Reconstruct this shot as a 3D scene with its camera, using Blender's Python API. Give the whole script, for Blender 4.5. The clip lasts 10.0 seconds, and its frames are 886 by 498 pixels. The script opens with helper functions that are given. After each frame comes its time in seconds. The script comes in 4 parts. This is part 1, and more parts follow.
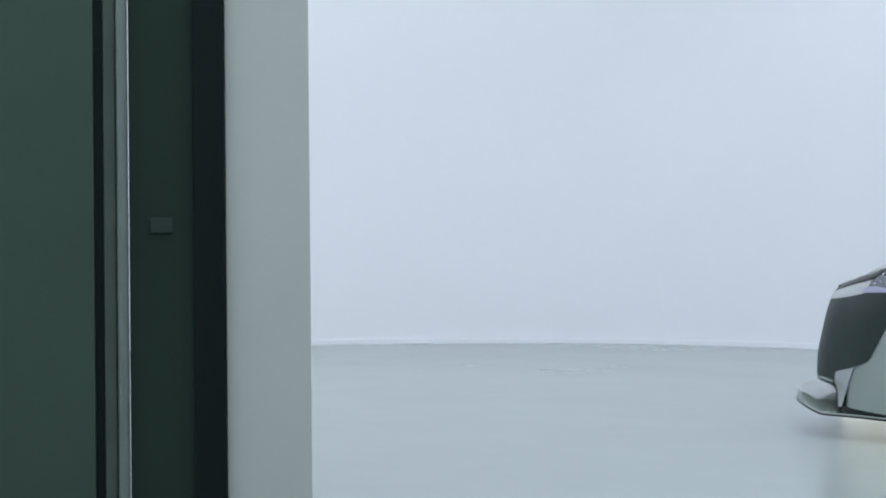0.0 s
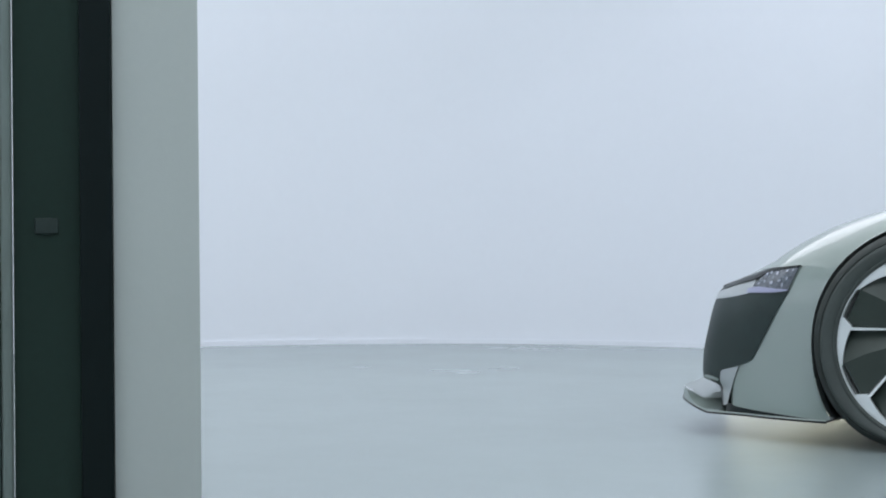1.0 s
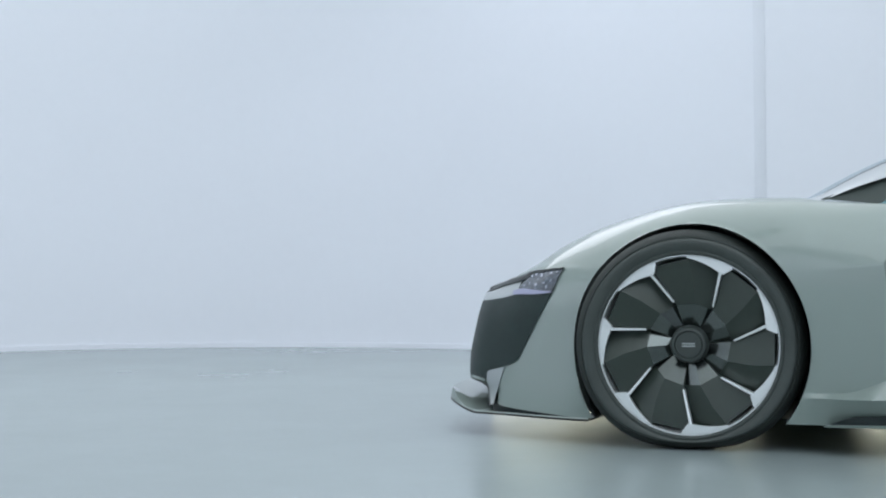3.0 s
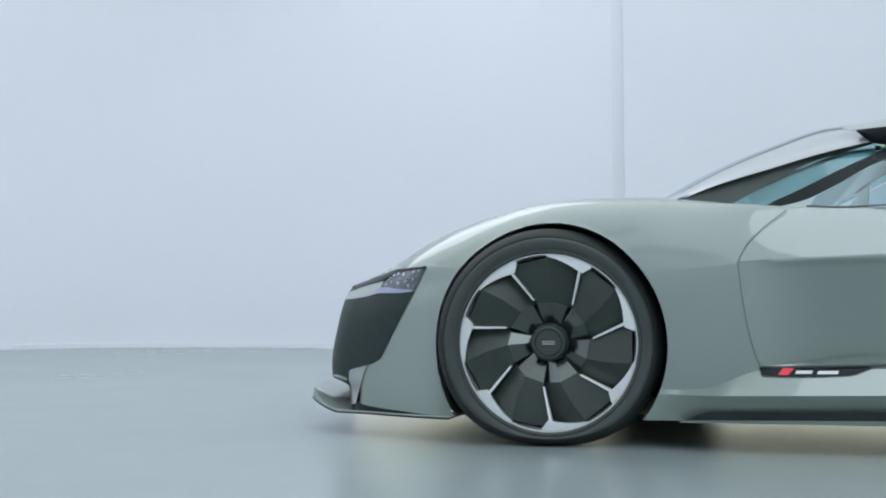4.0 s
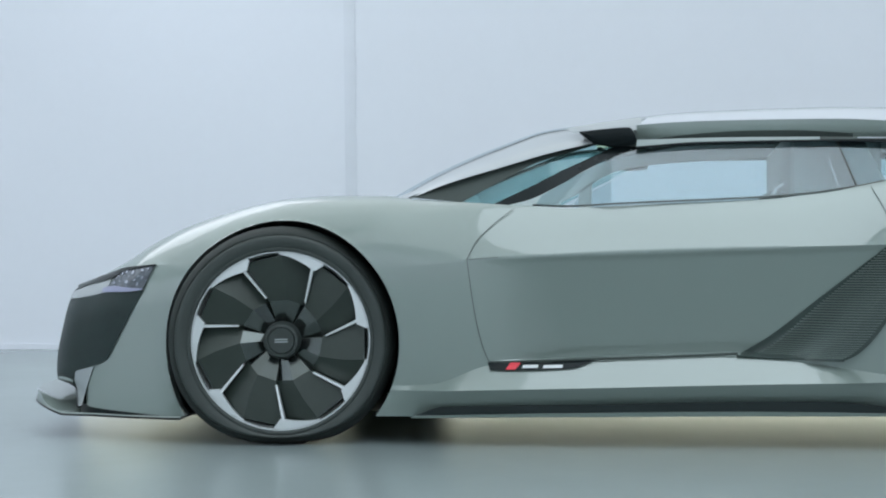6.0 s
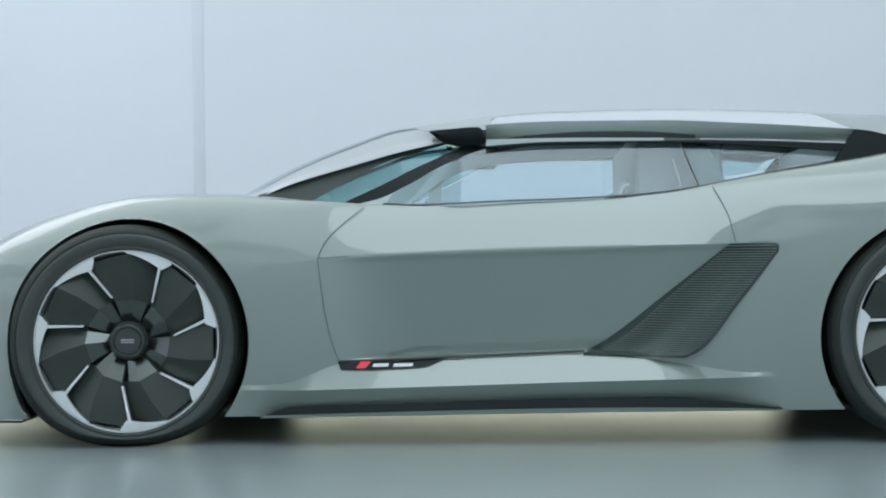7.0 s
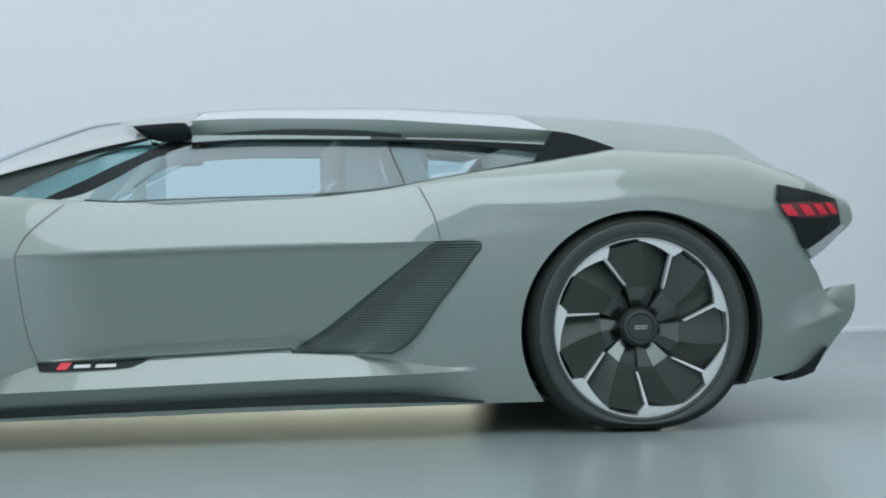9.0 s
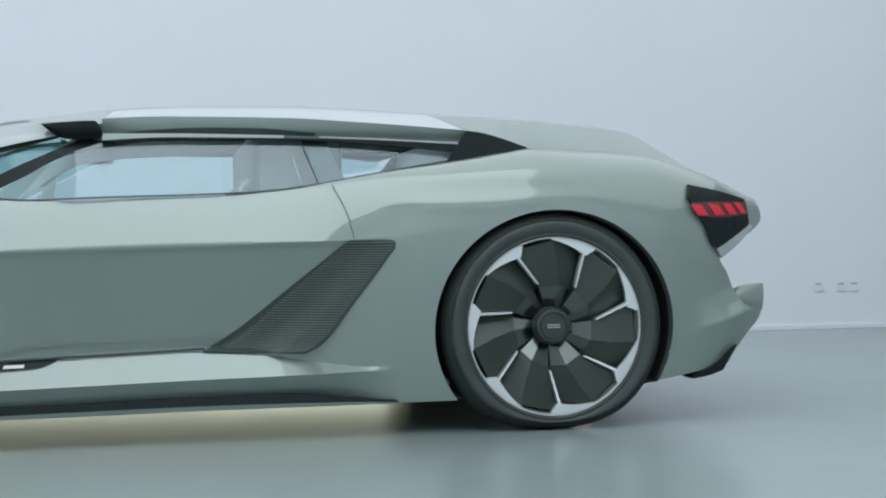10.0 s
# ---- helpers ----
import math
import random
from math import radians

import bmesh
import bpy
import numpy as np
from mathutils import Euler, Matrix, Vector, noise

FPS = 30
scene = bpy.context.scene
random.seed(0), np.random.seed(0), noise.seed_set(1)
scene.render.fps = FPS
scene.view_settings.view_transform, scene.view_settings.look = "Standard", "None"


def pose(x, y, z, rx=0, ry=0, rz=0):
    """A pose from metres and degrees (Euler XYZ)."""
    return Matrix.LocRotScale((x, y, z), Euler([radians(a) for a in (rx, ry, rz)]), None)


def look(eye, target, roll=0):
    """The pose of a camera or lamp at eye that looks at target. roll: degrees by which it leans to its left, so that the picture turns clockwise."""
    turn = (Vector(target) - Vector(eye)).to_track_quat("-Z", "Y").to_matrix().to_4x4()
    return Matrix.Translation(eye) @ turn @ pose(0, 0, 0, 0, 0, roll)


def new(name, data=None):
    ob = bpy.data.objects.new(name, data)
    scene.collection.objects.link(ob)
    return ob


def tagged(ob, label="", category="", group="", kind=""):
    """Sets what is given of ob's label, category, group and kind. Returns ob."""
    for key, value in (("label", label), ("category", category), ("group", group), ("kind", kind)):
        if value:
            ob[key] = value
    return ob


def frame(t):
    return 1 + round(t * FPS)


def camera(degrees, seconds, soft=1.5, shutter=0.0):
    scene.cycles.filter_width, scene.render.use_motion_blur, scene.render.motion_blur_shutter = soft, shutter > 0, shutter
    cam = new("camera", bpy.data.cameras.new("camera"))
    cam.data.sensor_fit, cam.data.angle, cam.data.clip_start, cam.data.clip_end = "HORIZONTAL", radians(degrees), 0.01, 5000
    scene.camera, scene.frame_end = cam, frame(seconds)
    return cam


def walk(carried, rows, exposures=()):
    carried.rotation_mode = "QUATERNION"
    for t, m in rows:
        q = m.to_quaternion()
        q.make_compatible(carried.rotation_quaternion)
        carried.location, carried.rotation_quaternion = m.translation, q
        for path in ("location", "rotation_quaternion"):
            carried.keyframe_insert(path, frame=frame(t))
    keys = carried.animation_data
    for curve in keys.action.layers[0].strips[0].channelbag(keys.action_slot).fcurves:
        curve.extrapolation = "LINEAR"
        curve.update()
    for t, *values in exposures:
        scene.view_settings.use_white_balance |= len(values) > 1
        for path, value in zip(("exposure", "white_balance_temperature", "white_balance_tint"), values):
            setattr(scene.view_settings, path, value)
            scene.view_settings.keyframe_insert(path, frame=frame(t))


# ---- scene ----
# ---- camera ----
# A tripod head that turns on the spot, beside the car
EYE = 0.645
cam = camera(34.13, 10.0, soft=2.0)
walk(cam, [
    (0.0, pose(0, 0, EYE, 90.46, 0.56, 38.95)),
    (0.5, pose(0, 0, EYE, 90.46, 0.58, 36.91)),
    (1.0, pose(0, 0, EYE, 90.45, 0.60, 34.63)),
    (1.5, pose(0, 0, EYE, 90.48, 0.61, 32.43)),
    (2.0, pose(0, 0, EYE, 90.52, 0.62, 30.30)),
    (2.5, pose(0, 0, EYE, 90.50, 0.63, 28.07)),
    (4.0, pose(0, 0, EYE, 90.35, 0.69, 20.03)),
    (4.5, pose(0, 0, EYE, 90.30, 0.71, 17.42)),
    (5.0, pose(0, 0, EYE, 90.25, 0.72, 14.56)),
    (5.5, pose(0, 0, EYE, 90.19, 0.72, 12.15)),
    (7.0, pose(0, 0, EYE, 90.00, 0.74, 3.51)),
    (7.5, pose(0, 0, EYE, 89.95, 0.74, 0.68)),
    (8.0, pose(0, 0, EYE, 89.88, 0.72, -2.54)),
    (8.5, pose(0, 0, EYE, 89.82, 0.72, -5.43)),
    (9.0, pose(0, 0, EYE, 89.76, 0.73, -8.06)),
    (9.5, pose(0, 0, EYE, 89.72, 0.73, -9.87)),
    (10.0, pose(0, 0, EYE, 89.69, 0.72, -11.48)),
], exposures=[(0.0, -0.09, 6790, 14.5), (2.5, -0.09, 6770, 13.5), (4.5, -0.12, 6720, 12.5), (7.0, -0.15, 6690, 9.8), (8.5, -0.14, 6790, 9.6), (10.0, -0.11, 6800, 9.6)])

# ---- light ----
world = bpy.data.worlds.new("studio_world")
scene.world = world
world.use_nodes = True
world.node_tree.nodes["Background"].inputs[0].default_value = (0.75, 0.85, 1.0, 1)
world.node_tree.nodes["Background"].inputs[1].default_value = 0.1


def area_lamp(name, place, size_x, size_y, power, colour, turn=(0, 0, 0)):
    data = bpy.data.lights.new(name, "AREA")
    data.shape, data.size, data.size_y, data.energy, data.color = "RECTANGLE", size_x, size_y, power, colour
    ob = new(name, data)
    ob.matrix_world = pose(*place, *turn)
    return ob


COOL = (0.86, 0.935, 1.0)
area_lamp("softbox_over_camera", (0.7, 1.05, 5.05), 16.0, 6.5, 320, (0.84, 0.93, 1.0))
area_lamp("softbox_over_car", (-1.4, 6.7, 5.05), 18.0, 4.8, 345, COOL)
area_lamp("bright_panel_over_camera", (0.7, 1.05, 4.95), 3.74, 6.0, 145, (0.76, 0.875, 1.0))
# unseen lamps added under the ceiling to wash the wall behind the camera
back_fill = area_lamp("fill_on_back_wall", (0, 0, 0), 16.0, 1.6, 560, COOL)
back_fill.matrix_world = look((0.6, -2.6, 4.9), (0.6, -6.0, 1.6))
# another one added by the left wall, to brighten the nose
side_fill = area_lamp("fill_on_side_wall", (0, 0, 0), 9.0, 1.4, 350, COOL)
side_fill.matrix_world = look((-6.9, 0.0, 4.9), (-10.0, 0.0, 1.6))
# lamp above and behind the nose, which glints along the crest of the front wing
glint = area_lamp("softbox_behind_nose", (0, 0, 0), 4.2, 1.9, 52, (0.82, 0.87, 1.0))
glint.matrix_world = look((-4.6, 7.7, 4.4), (-1.9, 5.0, 0.7))
# unseen warm fill lamps added behind the car, whose light comes through under it
area_lamp("hidden_fill_behind_car", (-0.55, 8.6, 0.26), 6.4, 0.2, 11.0, (0.94, 1.0, 0.74), (-90, 0, 0))
area_lamp("hidden_fill_beside_car", (-0.15, 7.05, 0.05), 3.6, 0.06, 4.8, (0.93, 1.0, 0.78), (-90, 0, 0))


# ---- materials ----
def material(name, colour, rough=0.5, metal=0.0, coat=0.0, coat_rough=0.03, vary=0.06, scale=6.0, bump=0.0,
             bump_scale=120.0, emit=0.0, grain=60.0, rough_vary=0.08, specular=0.5):
    m = bpy.data.materials.new(name)
    m.use_nodes = True
    nt = m.node_tree
    b = nt.nodes["Principled BSDF"]
    co = nt.nodes.new("ShaderNodeTexCoord")
    big = nt.nodes.new("ShaderNodeTexNoise")
    big.inputs["Scale"].default_value, big.inputs["Detail"].default_value = scale, 4
    fine = nt.nodes.new("ShaderNodeTexNoise")
    fine.inputs["Scale"].default_value, fine.inputs["Detail"].default_value = grain, 3
    for n in (big, fine):
        nt.links.new(co.outputs["Object"], n.inputs["Vector"])
    add = nt.nodes.new("ShaderNodeMath")
    add.operation = "MULTIPLY_ADD"
    nt.links.new(fine.outputs["Fac"], add.inputs[0])
    add.inputs[1].default_value = 0.4
    nt.links.new(big.outputs["Fac"], add.inputs[2])
    ramp = nt.nodes.new("ShaderNodeMapRange")
    ramp.inputs["From Min"].default_value, ramp.inputs["From Max"].default_value = 0.35, 1.05
    ramp.inputs["To Min"].default_value, ramp.inputs["To Max"].default_value = 1 - vary, 1 + vary
    nt.links.new(add.outputs[0], ramp.inputs["Value"])
    mix = nt.nodes.new("ShaderNodeVectorMath")
    mix.operation = "SCALE"
    mix.inputs[0].default_value = colour
    nt.links.new(ramp.outputs["Result"], mix.inputs["Scale"])
    nt.links.new(mix.outputs["Vector"], b.inputs["Base Color"])
    rr = nt.nodes.new("ShaderNodeMapRange")
    rr.inputs["To Min"].default_value, rr.inputs["To Max"].default_value = max(0.02, rough - rough_vary), min(1, rough + rough_vary)
    nt.links.new(big.outputs["Fac"], rr.inputs["Value"])
    nt.links.new(rr.outputs["Result"], b.inputs["Roughness"])
    b.inputs["Metallic"].default_value = metal
    b.inputs["Coat Weight"].default_value = coat
    b.inputs["Coat Roughness"].default_value = coat_rough
    b.inputs["Specular IOR Level"].default_value = specular
    if bump:
        bn = nt.nodes.new("ShaderNodeTexNoise")
        bn.inputs["Scale"].default_value, bn.inputs["Detail"].default_value = bump_scale, 3
        nt.links.new(co.outputs["Object"], bn.inputs["Vector"])
        bp = nt.nodes.new("ShaderNodeBump")
        bp.inputs["Strength"].default_value, bp.inputs["Distance"].default_value = bump, 0.004
        nt.links.new(bn.outputs["Fac"], bp.inputs["Height"])
        nt.links.new(bp.outputs["Normal"], b.inputs["Normal"])
    if emit:
        b.inputs["Emission Color"].default_value = (*colour, 1)
        b.inputs["Emission Strength"].default_value = emit
    return m


def glass_material(name, colour, rough=0.0, clear=0.86):
    m = bpy.data.materials.new(name)
    m.use_nodes = True
    b = m.node_tree.nodes["Principled BSDF"]
    b.inputs["Base Color"].default_value = (*colour, 1)
    b.inputs["Transmission Weight"].default_value = clear
    b.inputs["Roughness"].default_value = rough
    b.inputs["IOR"].default_value = 1.48
    return m


def thin_glass(name, colour):
    """Glass too thin to bend the light: a tinted clear sheet with a little gloss."""
    m = bpy.data.materials.new(name)
    m.use_nodes = True
    nt = m.node_tree
    clear, gloss, mix = nt.nodes.new("ShaderNodeBsdfTransparent"), nt.nodes.new("ShaderNodeBsdfGlossy"), nt.nodes.new("ShaderNodeMixShader")
    clear.inputs["Color"].default_value = (*colour, 1)
    gloss.inputs["Roughness"].default_value = 0.02
    mix.inputs["Fac"].default_value = 0.06
    nt.links.new(clear.outputs[0], mix.inputs[1])
    nt.links.new(gloss.outputs[0], mix.inputs[2])
    nt.links.new(mix.outputs[0], nt.nodes["Material Output"].inputs["Surface"])
    return m


M_PAINT = material("grey_car_paint", (0.210, 0.262, 0.239), 0.42, 0.2, 1.0, 0.035, 0.025, 2.0, grain=900, rough_vary=0.03)
M_PAINT.node_tree.nodes["Principled BSDF"].inputs["Coat IOR"].default_value = 1.72
M_SILVER = material("pale_silver_and_sheen", (0.55, 0.58, 0.61), 0.35, 0.2, 0.6, 0.05, 0.02, 2.0, grain=600)
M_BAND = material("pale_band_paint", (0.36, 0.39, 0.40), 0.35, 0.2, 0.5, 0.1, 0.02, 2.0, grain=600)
M_BLACK = material("gloss_black_trim_and_shade", (0.012, 0.017, 0.018), 0.3, 0.0, 0.0, 0.08, 0.1, specular=0.15)
M_CARBON = material("satin_black_trim", (0.024, 0.032, 0.032), 0.5, 0.0, 0.0, 0.1, 0.15, bump=0.1, specular=0.2)
M_GRILLE = material("dark_grille_mesh", (0.020, 0.034, 0.032), 0.42, 0.1, 0.0, 0.1, 0.2, 20, bump=0.3, bump_scale=300, specular=0.25)
M_RUBBER = material("tyre_rubber", (0.043, 0.054, 0.050), 0.55, 0.0, 0.0, 0.1, 0.15, 14, bump=0.2, bump_scale=200)
M_TREAD = material("tyre_tread_rubber", (0.028, 0.035, 0.032), 0.7, 0.0, 0.0, 0.1, 0.2, 14, bump=0.4, bump_scale=120, specular=0.25)
M_ALLOY = material("machined_aluminium", (0.68, 0.71, 0.71), 0.35, 0.55, 0.0, 0.1, 0.05, 12, grain=300)
M_BLADE = material("anthracite_blade", (0.034, 0.046, 0.039), 0.34, 0.2, 0.0, 0.1, 0.12, 9)
M_FACET = material("polished_dark_facet", (0.125, 0.140, 0.135), 0.2, 1.0, vary=0.08, scale=8)
M_HUB = material("hub_cap_grey", (0.036, 0.046, 0.043), 0.5, 0.1, 0.0, 0.1, 0.1)
M_DISC = material("brake_iron", (0.05, 0.055, 0.055), 0.5, 0.6, 0.0, 0.1, 0.2)
M_VENT = material("vent_dark", (0.034, 0.053, 0.047), 0.5, vary=0.1)
M_SLAT = material("vent_slat", (0.14, 0.182, 0.165), 0.45, vary=0.08)
M_GAP = material("panel_gap_grey", (0.13, 0.15, 0.145), 0.6)
M_HOLLOW = material("dark_olive_trim_and_shade", (0.055, 0.07, 0.064), 0.5, specular=0.3)
M_POD = material("matt_black_pod", (0.008, 0.012, 0.013), 0.6, specular=0.1)
M_BELLY = material("pale_bounce_underbody", (0.50, 0.52, 0.44), 0.5)
M_UNDER = material("underbody_black", (0.08, 0.095, 0.092), 0.7)
M_RED = material("red_lamp", (0.55, 0.02, 0.04), 0.3, emit=0.1, vary=0.05)
M_REDPAINT = material("red_badge", (0.75, 0.03, 0.05), 0.35)
M_WHITE = material("white_badge", (0.66, 0.69, 0.69), 0.4)
M_LILAC = material("pale_lilac_trim", (0.30, 0.31, 0.44), 0.3)
M_LENS = material("smoky_lamp_lens", (0.085, 0.10, 0.12), 0.25, 0.3, 0.5, 0.05, 0.5, 60)
M_GLOW = material("dim_red_lens", (0.085, 0.022, 0.024), 0.3, emit=0.15)
M_LED = material("lamp_reflector", (0.42, 0.45, 0.52), 0.2, 0.6)
M_SEAT = material("pale_grey_leather", (0.34, 0.38, 0.38), 0.55, bump=0.15, bump_scale=250)
M_INNER = material("cabin_trim_grey", (0.29, 0.34, 0.33), 0.6, bump=0.1)
M_LINING = material("pale_cabin_lining", (0.76, 0.82, 0.81), 0.7, bump=0.1)
M_PILLAR = material("pillar_trim_grey", (0.145, 0.155, 0.145), 0.6)
M_GLASS = glass_material("clear_side_glass", (0.68, 0.81, 0.85), clear=1.0)
M_GLASS.node_tree.nodes["Principled BSDF"].inputs["IOR"].default_value = 1.58
M_QUARTER = glass_material("reflecting_quarter_glass", (0.58, 0.75, 0.80), clear=1.0)
M_QUARTER.node_tree.nodes["Principled BSDF"].inputs["IOR"].default_value = 1.5
M_TEAL = glass_material("teal_tinted_glass", (0.46, 0.68, 0.70), clear=1.0)
M_SCREEN = thin_glass("thin_tinted_windscreen", (0.86, 0.90, 0.92))
M_SMOKE = glass_material("smoked_lens", (0.25, 0.28, 0.3))
M_WALL = material("white_wall_paint", (0.76, 0.79, 0.845), 0.75, vary=0.02, scale=0.6, bump=0.04, bump_scale=60, grain=14)
M_JOINT = material("joint_strip_paint", (0.725, 0.755, 0.81), 0.75, vary=0.02)
M_FLOOR = material("grey_resin_floor", (0.258, 0.312, 0.312), 0.24, vary=0.04, scale=0.8, grain=9, rough_vary=0.05, specular=0.6)
M_CEIL = material("ceiling_paint", (0.6, 0.62, 0.63), 0.8)
M_SOCKET = material("socket_plastic", (0.735, 0.765, 0.82), 0.75)
M_COLUMN = material("grey_column_paint", (0.42, 0.455, 0.43), 0.6, vary=0.04, scale=3, bump=0.05)
M_DARKGLASS = material("dark_green_glass", (0.017, 0.032, 0.026), 0.35, vary=0.12, scale=2, specular=0.07)
M_DARKPANEL = material("dark_green_panel", (0.047, 0.079, 0.060), 0.45, vary=0.1, scale=2, specular=0.12)
M_FRAME = material("black_anodised_frame", (0.005, 0.010, 0.010), 0.5, specular=0.12)
M_LATCH = material("dull_black_latch", (0.024, 0.036, 0.033), 0.5, specular=0.15)
M_SEAL = material("dull_green_seal", (0.055, 0.078, 0.066), 0.5, vary=0.1, scale=8, specular=0.2)
M_STRIP = material("brushed_steel_strip", (0.14, 0.175, 0.160), 0.45, 0.4, vary=0.1, scale=8)


# ---- mesh helpers ----
def mesh_of(name, verts, faces, mat, smooth=35):
    me = bpy.data.meshes.new(name)
    me.from_pydata([tuple(v) for v in verts], [], faces)
    me.materials.append(mat)
    bm = bmesh.new()
    bm.from_mesh(me)
    bmesh.ops.remove_doubles(bm, verts=bm.verts, dist=1e-5)
    bmesh.ops.recalc_face_normals(bm, faces=bm.faces)
    bm.to_mesh(me)
    bm.free()
    if smooth:
        me.polygons.foreach_set("use_smooth", [True] * len(me.polygons))
        me.set_sharp_from_angle(angle=radians(smooth))
    return me


def add_part(name, verts, faces, mat, parent=None, label="", smooth=35, m=None):
    ob = new(name, mesh_of(name, verts, faces, mat, smooth))
    if parent is not None:
        ob.parent = parent
    if m is not None:
        ob.matrix_basis = m
    if label:
        ob["label"] = label
    return ob


def part(name, bm, mat, parent=None, label="", smooth=35):
    me = bpy.data.meshes.new(name)
    bm.to_mesh(me)
    bm.free()
    me.materials.append(mat)
    if smooth:
        me.polygons.foreach_set("use_smooth", [True] * len(me.polygons))
        me.set_sharp_from_angle(angle=radians(smooth))
    ob = new(name, me)
    if parent is not None:
        ob.parent = parent
    if label:
        ob["label"] = label
    return ob


def box_bm(x0, x1, y0, y1, z0, z1, bevel=0.0, segments=2):
    bm = bmesh.new()
    bmesh.ops.create_cube(bm, size=1)
    for v in bm.verts:
        v.co = Vector(((x0 + x1) / 2 + v.co.x * (x1 - x0), (y0 + y1) / 2 + v.co.y * (y1 - y0), (z0 + z1) / 2 + v.co.z * (z1 - z0)))
    if bevel:
        bmesh.ops.bevel(bm, geom=list(bm.edges), offset=bevel, segments=segments, affect="EDGES", profile=0.6)
    return bm


def thing(name, label, category, place=(0, 0, 0), group="", kind=""):
    ob = new(name)
    ob.location = place
    return tagged(ob, label, category, group, kind)


def curve(*pts):
    """A smooth curve through the points, without overshoot."""
    xs, ys = np.array([p[0] for p in pts], float), np.array([p[1] for p in pts], float)
    h, d = np.diff(xs), np.diff(ys) / np.diff(xs)
    m = np.zeros(len(xs))
    m[0], m[-1] = d[0], d[-1]
    for k in range(1, len(xs) - 1):
        if d[k - 1] * d[k] > 0:
            a, b = 2 * h[k] + h[k - 1], h[k] + 2 * h[k - 1]
            m[k] = (a + b) / (a / d[k - 1] + b / d[k])

    def at(x):
        x = min(max(x, xs[0]), xs[-1])
        k = min(int(np.searchsorted(xs, x, "right")) - 1, len(h) - 1)
        t = (x - xs[k]) / h[k]
        return float((2 * t ** 3 - 3 * t ** 2 + 1) * ys[k] + (t ** 3 - 2 * t ** 2 + t) * h[k] * m[k]
                     + (3 * t ** 2 - 2 * t ** 3) * ys[k + 1] + (t ** 3 - t ** 2) * h[k] * m[k + 1])
    return at


def ease(a, b, x):
    t = min(max((x - a) / (b - a), 0), 1)
    return t * t * (3 - 2 * t)


def grid_faces(n, m, keep=None):
    return [(i * m + j, (i + 1) * m + j, (i + 1) * m + j + 1, i * m + j + 1)
            for i in range(n - 1) for j in range(m - 1) if keep is None or keep(i, j)]


def strip(low, high, steps, rows, lateral, bulge=0.0):
    """A panel between two lines of (x, z) points in side view; lateral(x, z) gives its distance from the middle of the car."""
    fl, fh = line(low), line(high)
    verts = []
    for i in range(steps + 1):
        a, b = fl(i / steps), fh(i / steps)
        for j in range(rows + 1):
            t = j / rows
            x, z = a[0] + (b[0] - a[0]) * t, a[1] + (b[1] - a[1]) * t
            verts.append((x, -lateral(x, z) - bulge * math.sin(math.pi * t), z))
    return verts, grid_faces(steps + 1, rows + 1)


def line(pts):
    """Position along a line of (x, z) points, from 0 to 1, smoothed."""
    d = [0.0]
    for a, b in zip(pts, pts[1:]):
        d.append(d[-1] + math.hypot(b[0] - a[0], b[1] - a[1]))
    fx, fz = curve(*[(s / d[-1], p[0]) for s, p in zip(d, pts)]), curve(*[(s / d[-1], p[1]) for s, p in zip(d, pts)])
    return lambda t: (fx(t), fz(t))


def thick(verts, faces, depth):
    """Gives a sheet that faces -y a back, depth metres further in, and closes its rim."""
    n = len(verts)
    vs = list(verts) + [(v[0], v[1] + depth, v[2]) for v in verts]
    fs = list(faces) + [tuple(reversed([k + n for k in f])) for f in faces]
    count = {}
    for f in faces:
        for a, b in zip(f, f[1:] + f[:1]):
            count[(a, b)] = 1
    for a, b in list(count):
        if (b, a) not in count:
            fs.append((b, a, a + n, b + n))
    return vs, fs


def glazed(verts, faces, depth=0.004):
    """Gives a sheet that faces up a second side, a little below it."""
    n = len(verts)
    return list(verts) + [(x, y, z - depth) for x, y, z in verts], list(faces) + [tuple(reversed([k + n for k in f])) for f in faces]


def flipped(verts):
    return [(v[0], -v[1], v[2]) for v in verts]


def both_sides(name, verts, faces, mat, parent, label="", smooth=35, raised=0.0):
    near = add_part(name, verts, faces, mat, parent, label, smooth)
    other = [(x, y, z + raised * (1 + 0.6 * ease(0.5, 0.8, x)) * (1 - ease(1.02, 1.06, z))) for x, y, z in flipped(verts)]
    far = add_part(name, other, [tuple(reversed(f)) for f in faces], mat, parent, label, smooth)
    if mat in (M_GLASS, M_TEAL, M_SMOKE, M_QUARTER):
        near.visible_shadow = far.visible_shadow = False
    return near


def tube(points, radius, sides=6):
    """A round cord through points."""
    verts, faces = [], []
    for i, p in enumerate(points):
        p = Vector(p)
        d = (Vector(points[min(i + 1, len(points) - 1)]) - Vector(points[max(i - 1, 0)])).normalized()
        a = d.cross(Vector((0, 1, 0.01))).normalized()
        b = d.cross(a)
        for k in range(sides):
            w = 2 * math.pi * k / sides
            verts.append(p + radius * (math.cos(w) * a + math.sin(w) * b))
    for i in range(len(points) - 1):
        for k in range(sides):
            faces.append((i * sides + k, i * sides + (k + 1) % sides, (i + 1) * sides + (k + 1) % sides, (i + 1) * sides + k))
    return verts, faces


# ---- the studio ----
WALL_Y, SEAM_X, CEIL_Z, BEND = 9.33, -2.17, 5.2, 4.0


